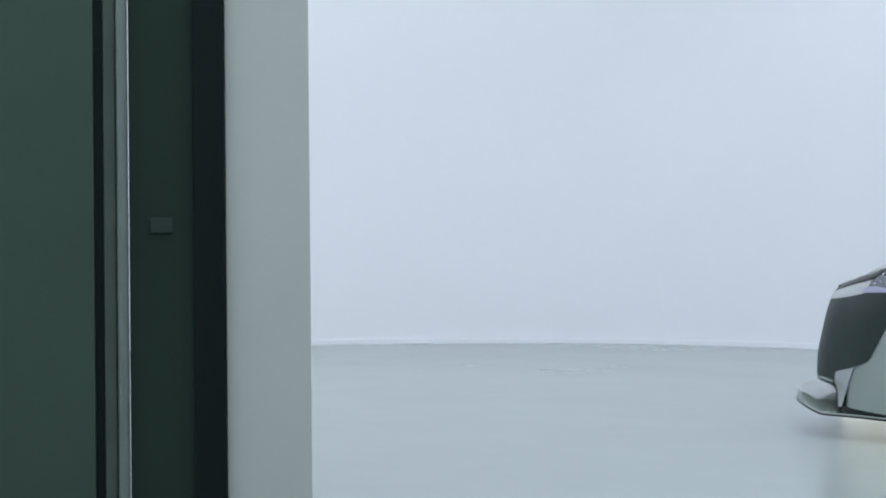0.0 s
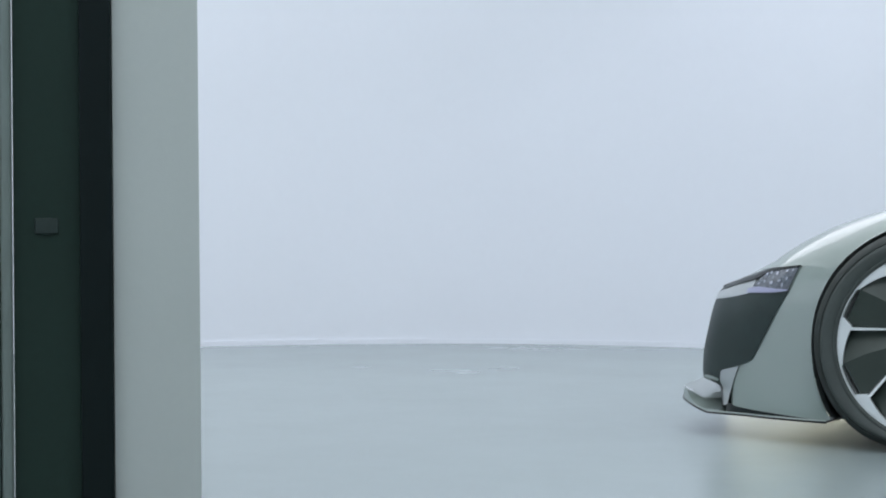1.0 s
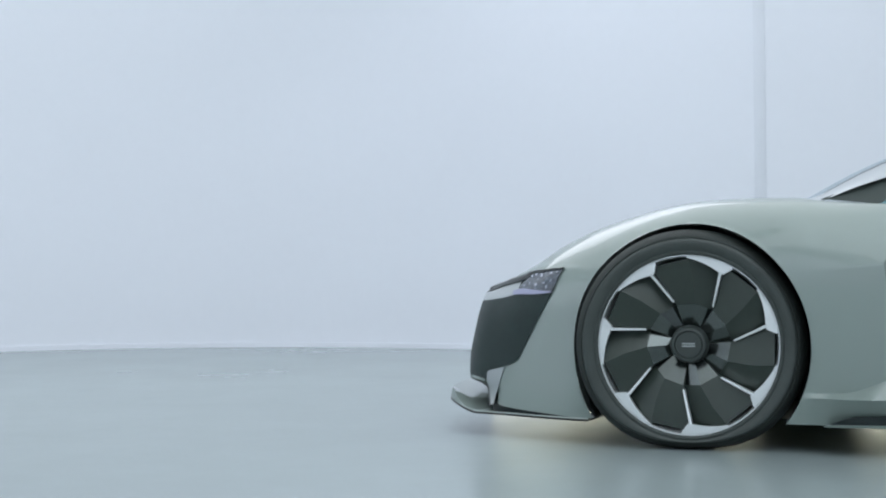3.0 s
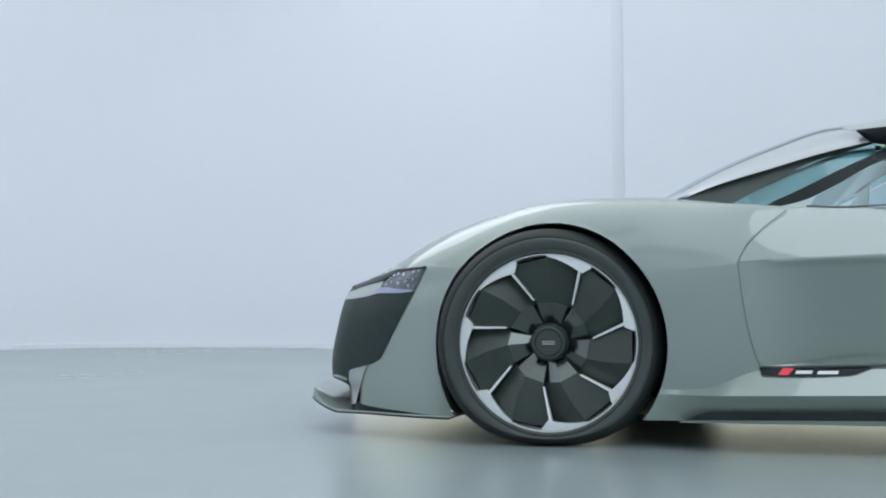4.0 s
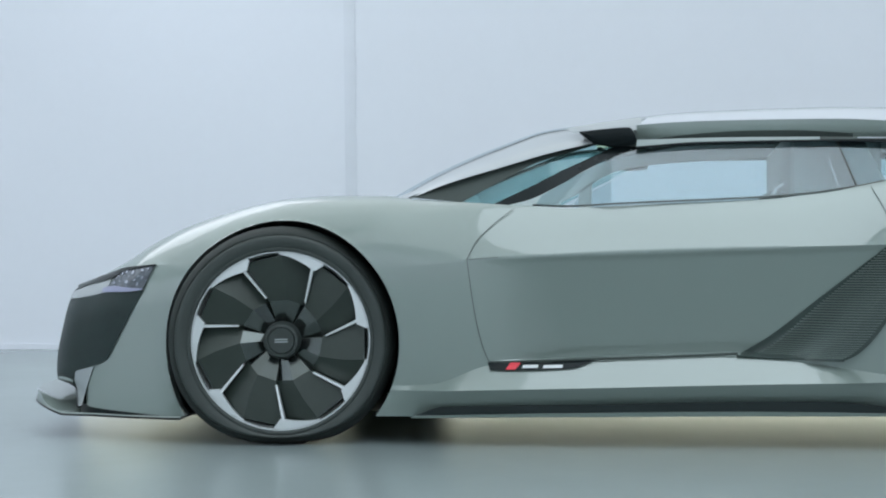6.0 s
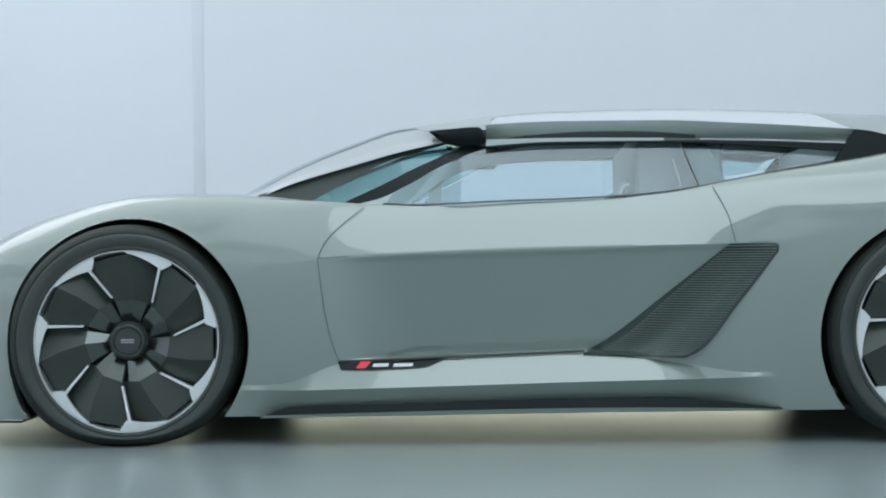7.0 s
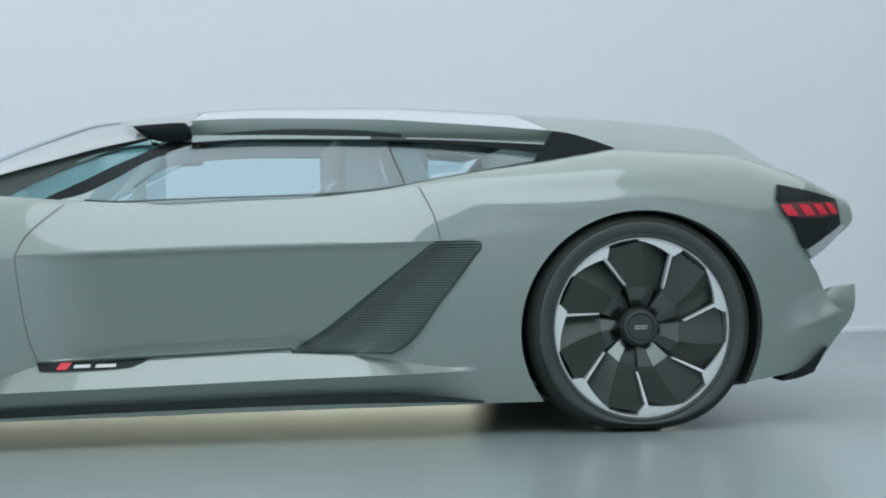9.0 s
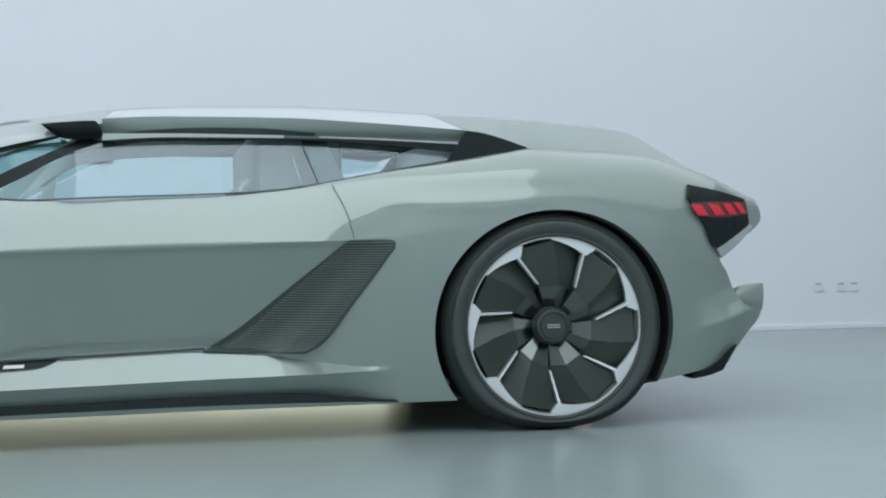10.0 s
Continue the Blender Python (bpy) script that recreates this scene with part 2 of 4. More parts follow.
def room():
    floor = part("floor", box_bm(-10.2, 12.2, -6.2, 10.2, -0.2, 0), M_FLOOR, smooth=0)
    tagged(floor, "smooth pale grey glossy resin studio floor", "floor", kind="structure")
    ceiling = part("ceiling", box_bm(-10.2, 12.2, -6.2, 10.2, CEIL_Z, CEIL_Z + 0.2), M_CEIL, smooth=0)
    tagged(ceiling, "pale grey studio ceiling", "ceiling", kind="structure")
    north = part("wall_north", box_bm(SEAM_X, 12, WALL_Y, WALL_Y + 0.2, 0, CEIL_Z), M_WALL, smooth=0)
    tagged(north, "plain white painted studio wall", "wall", kind="structure")
    # left of the joint the wall runs on, a little askew, and then bends forward
    lead = math.atan2(0.19, 2.23)
    plan = [(SEAM_X, WALL_Y, lead)]
    for i in range(41):
        a = lead - radians(88) * i / 40
        plan.append((-4.4 - BEND * (math.sin(lead) - math.sin(a)), 9.52 + BEND * (math.cos(a) - math.cos(lead)), a))

    def wall_run(name, inner, outer, low, high):
        """A strip of wall along the plan, from inner to outer behind its face."""
        verts, faces = [], []
        for x, y, a in plan:
            nx, ny = math.sin(a), math.cos(a)
            for off in (inner, outer):
                verts += [(x + nx * off, y + ny * off, low), (x + nx * off, y + ny * off, high)]
        for i in range(len(plan) - 1):
            p, q = 4 * i, 4 * i + 4
            faces += [(p, p + 1, q + 1, q), (p + 2, q + 2, q + 3, p + 3), (p + 1, p + 3, q + 3, q + 1), (p, q, q + 2, p + 2)]
        e = 4 * (len(plan) - 1)
        faces += [(0, 2, 3, 1), (e, e + 1, e + 3, e + 2)]
        return add_part(name, verts, faces, M_WALL, smooth=30)
    tagged(wall_run("wall_bend", 0.0, 0.2, 0, CEIL_Z), "white painted wall that bends gently forward", "wall", kind="structure")
    for name, b in (("wall_west", (-10.2, -10, -6, 5.42)), ("wall_return", (-10.2, -8.72, 5.42, 5.62)), ("wall_east", (12, 12.2, -6, 10)), ("wall_south", (-10.2, 12.2, -6.2, -6))):
        w = part(name, box_bm(*b, 0, CEIL_Z), M_WALL, smooth=0)
        tagged(w, "plain white painted studio wall", "wall", kind="structure")
    joint = part("trim", box_bm(SEAM_X - 0.03, SEAM_X + 0.045, WALL_Y - 0.004, WALL_Y + 0.02, 0.05, CEIL_Z, 0.001), M_JOINT)
    tagged(joint, "flat pale grey cover strip over the wall joint", "trim", kind="structure")
    # a low white strip where floor and wall meet
    base = part("baseboard", box_bm(SEAM_X + 0.02, 11.98, WALL_Y - 0.015, WALL_Y - 0.002, 0, 0.036, 0.003), M_WALL)
    tagged(base, "low white skirting strip along the wall", "baseboard", kind="structure")
    tagged(wall_run("baseboard", -0.015, -0.002, 0, 0.036), "low white skirting strip along the bent wall", "baseboard", kind="structure")


def partition():
    """The grey column and the dark glazed door beside the camera's line of sight."""
    at = pose(3.0 * math.sin(radians(-50)), 3.0 * math.cos(radians(-50)), 0, 0, 0, 50)
    col = part("column", box_bm(0.131, 0.305, 0.0, 0.3, 0, CEIL_Z, 0.004), M_COLUMN)
    col.matrix_basis = at
    tagged(col, "plain pale grey painted column beside a dark door", "column", kind="structure")
    door = thing("door_1", "dark green glazed door with black frame and steel edge strip", "door", kind="structure")
    door.matrix_basis = at
    part("door_frame", box_bm(0.066, 0.129, -0.02, 0.08, 0, CEIL_Z, 0.003), M_FRAME, door, "black metal frame post")
    part("pane", box_bm(-0.063, 0.066, 0.0, 0.03, 0, CEIL_Z), M_DARKGLASS, door, "dark glass", smooth=0)
    part("edge_strip", box_bm(-0.087, -0.065, -0.025, 0.04, 0, CEIL_Z, 0.009, 4), M_STRIP, door, "grey brushed steel edge strip")
    part("seal_strip", box_bm(-0.113, -0.088, -0.012, 0.04, 0, CEIL_Z, 0.006, 3), M_SEAL, door, "dull green seal strip")
    part("gasket", box_bm(-0.131, -0.114, 0.0, 0.04, 0, CEIL_Z), M_FRAME, door, "black rubber gasket", smooth=0)
    part("leaf", box_bm(-1.6, -0.132, -0.012, 0.04, 0, CEIL_Z, 0.003), M_DARKPANEL, door, "dark green door leaf")
    part("latch", box_bm(-0.022, 0.024, -0.006, 0.002, 0.706, 0.738, 0.0035, 3), M_LATCH, door, "small dull metal latch plate")


# ---- the car ----
MID = 5.693            # distance of the car's middle line
FRONT, REAR, HUB = -1.344, 1.341, 0.352
ARCHES = ((-1.346, 0.352, 0.410, 0.408), (1.347, 0.345, 0.420, 0.402))     # middle and radii of each wheel arch

# seen from above: half width of the body
half_width = curve((-2.37, 0.02), (-2.355, 0.30), (-2.31, 0.56), (-2.25, 0.73), (-2.1, 0.85), (-1.9, 0.93), (-1.7, 0.97), (-1.35, 0.99),
                   (-0.9, 0.985), (0, 0.975), (0.8, 0.985), (1.35, 1.0), (1.7, 0.985), (1.9, 0.95), (2.05, 0.89), (2.18, 0.80))
# the line along the top of the side: wing crest, waist, haunch
top_z = curve((-2.37, 0.50), (-2.25, 0.533), (-2.1, 0.588), (-1.98, 0.637), (-1.87, 0.695), (-1.74, 0.752), (-1.6, 0.793), (-1.47, 0.823),
              (-1.345, 0.841), (-1.2, 0.846), (-1.03, 0.843), (-0.9, 0.828), (-0.7, 0.811), (-0.5, 0.795), (-0.38, 0.787), (-0.12, 0.794), (0.25, 0.804),
              (0.44, 0.82), (0.61, 0.85), (0.81, 0.886), (1.01, 0.916), (1.20, 0.949), (1.285, 0.962), (1.5, 0.956), (1.7, 0.945), (1.9, 0.895), (2.18, 0.79))
top_w = curve((-2.37, 0.02), (-2.34, 0.28), (-2.25, 0.62), (-2.0, 0.70), (-1.35, 0.76), (-1.0, 0.80), (-0.6, 0.885), (0, 0.90), (0.6, 0.895), (1.0, 0.87),
              (1.285, 0.83), (1.6, 0.80), (1.9, 0.78), (2.18, 0.68))
round_z = curve((-2.37, 0.30), (-1.9, 0.45), (-1.35, 0.55), (-0.9, 0.60), (-0.6, 0.625), (0, 0.645), (0.64, 0.652), (1.0, 0.68), (1.35, 0.70), (1.9, 0.62), (2.18, 0.60))
bottom_z = curve((-2.37, 0.16), (-2.1, 0.118), (-1.9, 0.104), (-1.7, 0.094), (-0.9, 0.098), (0, 0.107), (0.9, 0.109), (1.3, 0.12), (1.72, 0.147), (2.18, 0.20))
tail_x = curve((0.14, 1.955), (0.18, 1.98), (0.30, 2.07), (0.375, 2.135), (0.388, 2.13), (0.405, 2.06), (0.43, 2.035), (0.47, 2.012), (0.525, 1.985), (0.573, 1.955), (0.62, 2.02), (0.72, 2.18), (0.79, 2.185), (0.95, 2.18))
# the sill that stands out between the wheels
ridge_z = curve((-2.37, 0.17), (-0.95, 0.186), (-0.3, 0.199), (0.24, 0.212), (0.7, 0.219), (1.0, 0.22))
sill_top = curve((-2.37, 0.20), (-1.0, 0.20), (-0.84, 0.205), (-0.62, 0.272), (-0.3, 0.287), (0.06, 0.30), (0.2, 0.302), (0.36, 0.282), (0.55, 0.252), (0.72, 0.232), (1.0, 0.235), (2.18, 0.24))
flute_z = curve((0.7, 0.850), (1.03, 0.865), (1.2, 0.868), (1.35, 0.862), (1.6, 0.855))
rib_z = curve((0.7, 0.780), (1.03, 0.768), (1.2, 0.775), (1.35, 0.788), (1.6, 0.79))
DOOR = [(-0.702, 0.620), (0.780, 0.654), (0.647, 0.458), (0.515, 0.295), (0.487, 0.285), (0.16, 0.301), (-0.640, 0.276)]


def depth_inside(poly, x, z):
    """Distance of a point inside a polygon from each side of it, None outside."""
    hit, ds = False, []
    for k, (ax, az) in enumerate(poly):
        bx, bz = poly[(k + 1) % len(poly)]
        if (az > z) != (bz > z) and x < ax + (z - az) / (bz - az) * (bx - ax):
            hit = not hit
        t = min(max(((x - ax) * (bx - ax) + (z - az) * (bz - az)) / ((bx - ax) ** 2 + (bz - az) ** 2), 0), 1)
        ds.append(math.hypot(x - ax - t * (bx - ax), z - az - t * (bz - az)))
    return ds if hit else None


lean_back = curve((0.08, 0.09), (0.165, 0.085), (0.205, -0.004), (0.26, -0.003), (0.40, 0.022), (0.533, 0.040))


def lean(x, z):
    """How far the nose is set back at this height."""
    return lean_back(z) * ease(-1.85 - 0.2 * ease(0.27, 0.20, z), -2.25, x) if x < -1.85 else 0.0


def side_w(x, z):
    return raw_w(x - lean(x, z), z)


def raw_w(x, z):
    """Half width of the body at a point of the side view."""
    wp, zr, zt, wt = half_width(x), round_z(x), top_z(x), top_w(x)
    if z > zr:
        t = min((z - zr) / max(zt - zr, 0.01), 1)
        mid = ease(-1.05, -0.45, x) * (1 - ease(0.35, 1.05, x))      # flat over the door, round over the wings
        w = wt + (wp - wt) * (mid * (1 - 0.85 * t - 0.15 * t ** 4) + (1 - mid) * math.sqrt(1 - t * t))
    else:
        w = wp - 0.05 * ((zr - z) / zr) ** 2 * wp * (1 - ease(-1.5, -1.8, x))
    between = ease(-1.0, -0.74, x) * (1 - ease(0.50, 0.80, x))
    if between > 0 and z < 0.31:
        rz = ridge_z(x)
        s = max(1 - (z - rz) / (sill_top(x) - rz), 0) if z > rz else max(1 - (rz - z) / 0.085, -0.2)
        w += between * 0.06 * s
    if x > 1.7:
        # crease that runs out into the lower tail
        rise = z - 0.327 - 0.30 * (x - 1.86)
        w += 0.050 * ease(1.80, 2.08, x) * max(0, 1 - (rise / 0.10 if rise > 0 else -rise / 0.13))
    # the foot of the nose flares out over the splitter
    w += (0.02 * min(max((0.52 - z) / 0.40, 0), 1) - 0.012) * ease(-1.55, -1.80, x) * (1 - ease(-2.12, -2.25, x))
    if 0.7 < x < 1.6:
        # shallow flute along the haunch, between two soft ribs
        m = 0.0055 * ease(0.7, 0.95, x) * (1 - ease(1.3, 1.6, x))
        w += m * (math.exp(-((z - flute_z(x)) / 0.030) ** 2) + math.exp(-((z - rib_z(x)) / 0.030) ** 2))
    ds = depth_inside(DOOR, x, z)
    if ds:
        rim = ease(0, 0.26, ds[6]) * ease(0, 0.006, min(ds[4:6])) * ease(0, 0.012, min(ds[1:4]))
        w -= rim * (0.006 * ease(0, 0.02, ds[0]) + 0.066 * (1 - (1 - min(ds[0] / 0.35, 1)) ** 1.5))
    return w


DOOR_EDGE = [(-0.555, 0.788), (-0.62, 0.735), (-0.679, 0.672), (-0.704, 0.62), (-0.684, 0.457), (-0.636, 0.28), (0.20, 0.307), (0.45, 0.50),
             (0.64, 0.65), (0.66, 0.655), (0.641, 0.736), (0.596, 0.87), (-0.555, 0.87)]


def panels(car, whole):
    """Parts the skin of the side into wings, door and sill, which keep its shading across their joints."""
    normals = [tuple(n.vector) for n in whole.corner_normals]
    groups = {"front_wing": [], "door": [], "rear_wing": [], "sill": []}
    for p in whole.polygons:
        x, z = p.center.x, p.center.z
        if depth_inside(DOOR_EDGE, x, z):
            name = "door"
        elif -0.95 < x < 0.9 and z < sill_top(x):
            name = "sill"
        else:
            name = "front_wing" if x < 0 else "rear_wing"
        groups[name].append(p)
    for name, polys in groups.items():
        for side in (1, -1):
            ids, verts, faces, corner = {}, [], [], []
            for p in polys:
                loops = list(p.loop_indices) if side > 0 else list(reversed(p.loop_indices))
                f = []
                for k in loops:
                    v = whole.loops[k].vertex_index
                    if v not in ids:
                        ids[v] = len(verts)
                        c = whole.vertices[v].co
                        verts.append((c.x, c.y * side, c.z))
                    f.append(ids[v])
                    n = normals[k]
                    corner.append((n[0], n[1] * side, n[2]))
                faces.append(f)
            me = bpy.data.meshes.new(name)
            me.from_pydata(verts, [], faces)
            me.materials.append(M_PAINT)
            me.polygons.foreach_set("use_smooth", [True] * len(me.polygons))
            me.normals_split_custom_set(corner)
            ob = new(name, me)
            ob.parent = car
            ob["label"] = "satin grey painted " + name.replace("_", " ")
    bpy.data.meshes.remove(whole)


def arch_drop(cx, rz, dx, dz):
    """The front arch falls more steeply ahead of the wheel."""
    return 0.47 if cx < 0 and dx < 0 and dz < 0 else rz


def body_side(car):
    xs = list(np.linspace(-2.37, -2.2, 22)) + list(np.linspace(-2.19, 2.18, 560))
    rows = 131
    verts, inside = [], []
    for xn in xs:
        for j in range(rows):
            stops = (bottom_z(xn), ridge_z(xn), sill_top(xn), round_z(xn), top_z(xn))
            k = 0 if j < 12 else 1 if j < 26 else 2 if j < 84 else 3
            t = (j - (0, 12, 26, 84)[k]) / (12, 14, 58, 46)[k]
            if k == 3:
                t = math.sin(t * math.pi / 2)
            z = stops[k] + (stops[k + 1] - stops[k]) * t
            x = xn
            if xn > 1.5:
                x = 1.5 + (xn - 1.5) * (tail_x(z) - 1.5) / (2.18 - 1.5)
            w = raw_w(x, z)
            x += lean(xn, z)
            for cx, cz, rx, rz in ARCHES:
                d = math.hypot((x - cx) / rx, (z - cz) / arch_drop(cx, rz, x - cx, z - cz))
                if d < 1:
                    break
            else:
                cx = None
            inside.append(cx)
            if cx is not None and d > 0.93:
                x, z = cx + (x - cx) / d, cz + (z - cz) / d
            verts.append((x, -w, z))
    m = rows

    def keep(i, j):
        return not all(inside[k] is not None for k in (i * m + j, (i + 1) * m + j, (i + 1) * m + j + 1, i * m + j + 1))
    faces = grid_faces(len(xs), rows, keep)
    panels(car, mesh_of("body_side", verts, faces, M_PAINT, 28))
    # the end of the tail, from side to side
    n = len(xs) - 1
    edge = [verts[n * m + j] for j in range(rows)]
    tv = []
    for x, y, z in edge:
        for k in range(13):
            s = k / 6 - 1
            tv.append((x + 0.05 * (1 - s * s), y * -s, z))
    add_part("tail_panel", tv, grid_faces(rows, 13), M_PAINT, car, "grey painted tail panel")
    # the dark tubs behind the arches
    for cx, cz, rx, rz in ARCHES:
        av = []
        for i in range(49):
            a = radians(-40 + 260 * i / 48)
            drop = arch_drop(cx, rz, math.cos(a), math.sin(a))
            x, z = cx + rx * math.cos(a), cz + drop * math.sin(a)
            w = side_w(x, min(max(z, bottom_z(x)), top_z(x)))
            for r, inn in ((1.0, 0.004), (0.99, 0.03), (1.02, 0.05), (1.02, 0.34), (0.25, 0.36)):
                av.append((cx + r * rx * math.cos(a), -(w - inn), max(cz + r * drop * math.sin(a), bottom_z(x) + 0.004)))
        both_sides("wheel_arch", av, grid_faces(49, 5), M_UNDER, car, "black wheel arch lining", 40)


def body_top(car):
    # bonnet between the wing crests
    xs = np.linspace(-2.37, -0.88, 70)
    verts = []
    for x in xs:
        w, z = top_w(x), top_z(x)
        for k in range(25):
            s = k / 12 - 1
            dip = 0.055 * ease(-2.3, -1.7, x) * (1 - abs(s) ** 2.2)
            verts.append((x + lean(x, z) - 0.02 * (1 - s * s), w * s, z - dip + 0.05 * (1 - s * s) * ease(-1.3, -0.9, x)))
    add_part("bonnet", verts, grid_faces(70, 25), M_PAINT, car, "grey painted bonnet between raised wings")
    # roof and rear deck
    edge_z = curve((-0.36, 1.074), (-0.25, 1.073), (-0.154, 1.071), (0.07, 1.075), (0.457, 1.071), (0.747, 1.055), (1.09, 1.030), (1.162, 1.015), (1.285, 0.964), (1.5, 0.957),
                   (1.7, 0.946), (1.9, 0.895), (2.18, 0.79))
    edge_w = curve((-0.36, 0.60), (0, 0.73), (1.05, 0.75), (1.285, 0.83), (1.6, 0.80), (1.9, 0.78), (2.18, 0.68))
    crown_z = curve((-0.36, 1.086), (-0.13, 1.117), (0.073, 1.129), (0.478, 1.132), (0.78, 1.121), (1.08, 1.104), (1.39, 1.087), (1.615, 1.067), (1.71, 1.055),
                    (1.765, 1.039), (1.855, 0.983), (1.98, 0.905), (2.18, 0.79))
    crown_w = curve((-0.36, 0.50), (0.95, 0.52), (1.3, 0.50), (1.6, 0.49), (1.9, 0.56), (2.18, 0.56))
    xs = list(np.linspace(-0.36, 2.18, 120))
    verts = []
    for x in xs:
        for k in range(33):
            s = k / 16 - 1
            a = abs(s)
            if a < 0.62:
                w, z = crown_w(x) * a / 0.62, crown_z(x) + 0.035 * (1 - (a / 0.62) ** 2) * (1 - ease(1.6, 2.1, x))
            else:
                t = (a - 0.62) / 0.38
                w = crown_w(x) + (edge_w(x) - crown_w(x)) * t
                z = crown_z(x) + (edge_z(x) - crown_z(x)) * t ** 1.15
            verts.append((x + (0.05 * (1 - s * s) if x > 2.0 else 0), math.copysign(w, s), z))
    # unseen glass panel added in the roof, which lets light into the cabin
    pane = lambda i, j: 0.0 < xs[i] < 1.0 and 8 <= j <= 23
    add_part("roof", verts, grid_faces(120, 33, lambda i, j: not pane(i, j)), M_PAINT, car, "grey painted roof and long rear deck")
    add_part("glass_roof", *glazed(verts, grid_faces(120, 33, pane)), M_SMOKE, car, "smoked glass roof panel").visible_shadow = False
    # pale corner panel over the camera pod
    v, f = strip([(-0.36, 1.052), (-0.29, 1.050), (-0.14, 1.056)], [(-0.40, 1.066), (-0.30, 1.084), (-0.135, 1.102)], 10, 3, lambda x, z: 0.70 - 1.2 * max(z - 1.06, 0))
    both_sides("roof_corner", *thick(v, f, 0.01), M_BAND, car, "pale corner panel of the roof")
    # pale strip along the edge of the roof, in place of the ceiling's reflection
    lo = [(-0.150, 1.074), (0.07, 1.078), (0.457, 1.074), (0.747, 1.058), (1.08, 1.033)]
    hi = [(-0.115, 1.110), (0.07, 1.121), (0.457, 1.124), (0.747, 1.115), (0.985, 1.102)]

    def sheen_w(x, z):
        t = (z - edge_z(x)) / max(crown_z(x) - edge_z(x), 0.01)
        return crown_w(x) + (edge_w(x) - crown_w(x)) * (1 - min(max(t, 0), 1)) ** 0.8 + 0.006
    v, f = strip(lo, hi, 40, 5, sheen_w)
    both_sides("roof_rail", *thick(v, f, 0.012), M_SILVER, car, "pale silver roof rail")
    # grey beam over the side windows, leaning in below
    lo = [(-0.150, 1.012), (0.07, 1.014), (0.36, 1.012), (0.57, 1.004), (0.85, 0.992), (1.10, 0.978)]
    hi = [(-0.152, 1.071), (0.07, 1.075), (0.36, 1.073), (0.57, 1.066), (0.85, 1.050), (1.09, 1.030)]

    def beam_w(x, z):
        t = (z - 1.0) / 0.07
        return edge_w(x) + 0.02 - 0.02 * (1 - min(max(t, 0), 1)) ** 2
    v, f = strip(lo, hi, 40, 6, beam_w)
    both_sides("roof_beam", *thick(v, f, 0.05), M_PAINT, car, "grey beam above the side windows", raised=0.035)
    # dark strip along the lower edge of the beam, for the shade there
    lo = [(-0.150, 1.010), (0.07, 1.013), (0.36, 1.011), (0.56, 1.003)]
    hi = [(-0.150, 1.014), (0.00, 1.030), (0.20, 1.039), (0.36, 1.037), (0.56, 1.022)]
    v, f = strip(lo, hi, 30, 3, lambda x, z: beam_w(x, z) + 0.004)
    both_sides("beam_shade", *thick(v, f, 0.01), M_HOLLOW, car, "dark hollow under the beam", raised=0.035)
    # black pointed end of the window line
    lo = [(1.00, 0.918), (1.10, 0.932), (1.20, 0.951), (1.285, 0.964)]
    hi = [(1.085, 1.028), (1.125, 1.023), (1.18, 1.008), (1.288, 0.967)]
    v, f = strip(lo, hi, 16, 4, lambda x, z: 0.855 - 0.75 * (z - 0.93) + 0.012)
    both_sides("window_tip", *thick(v, f, 0.03), M_POD, car, "black tip of the window line")
    # underbody, its warm pale colour put in to brighten the floor below
    verts = []
    for i in range(60):
        x = -2.08 + 3.98 * i / 59
        w = half_width(x) * 0.9 - 0.03
        for k in range(9):
            s = k / 4 - 1
            verts.append((x, w * s, 0.105 + 0.05 * (1 - s ** 4) + 0.06 * ease(1.5, 1.9, x)))
    add_part("underbody", verts, grid_faces(60, 9), M_BELLY, car, "flat underbody, made pale to brighten the floor under it")


STEER = 9.0


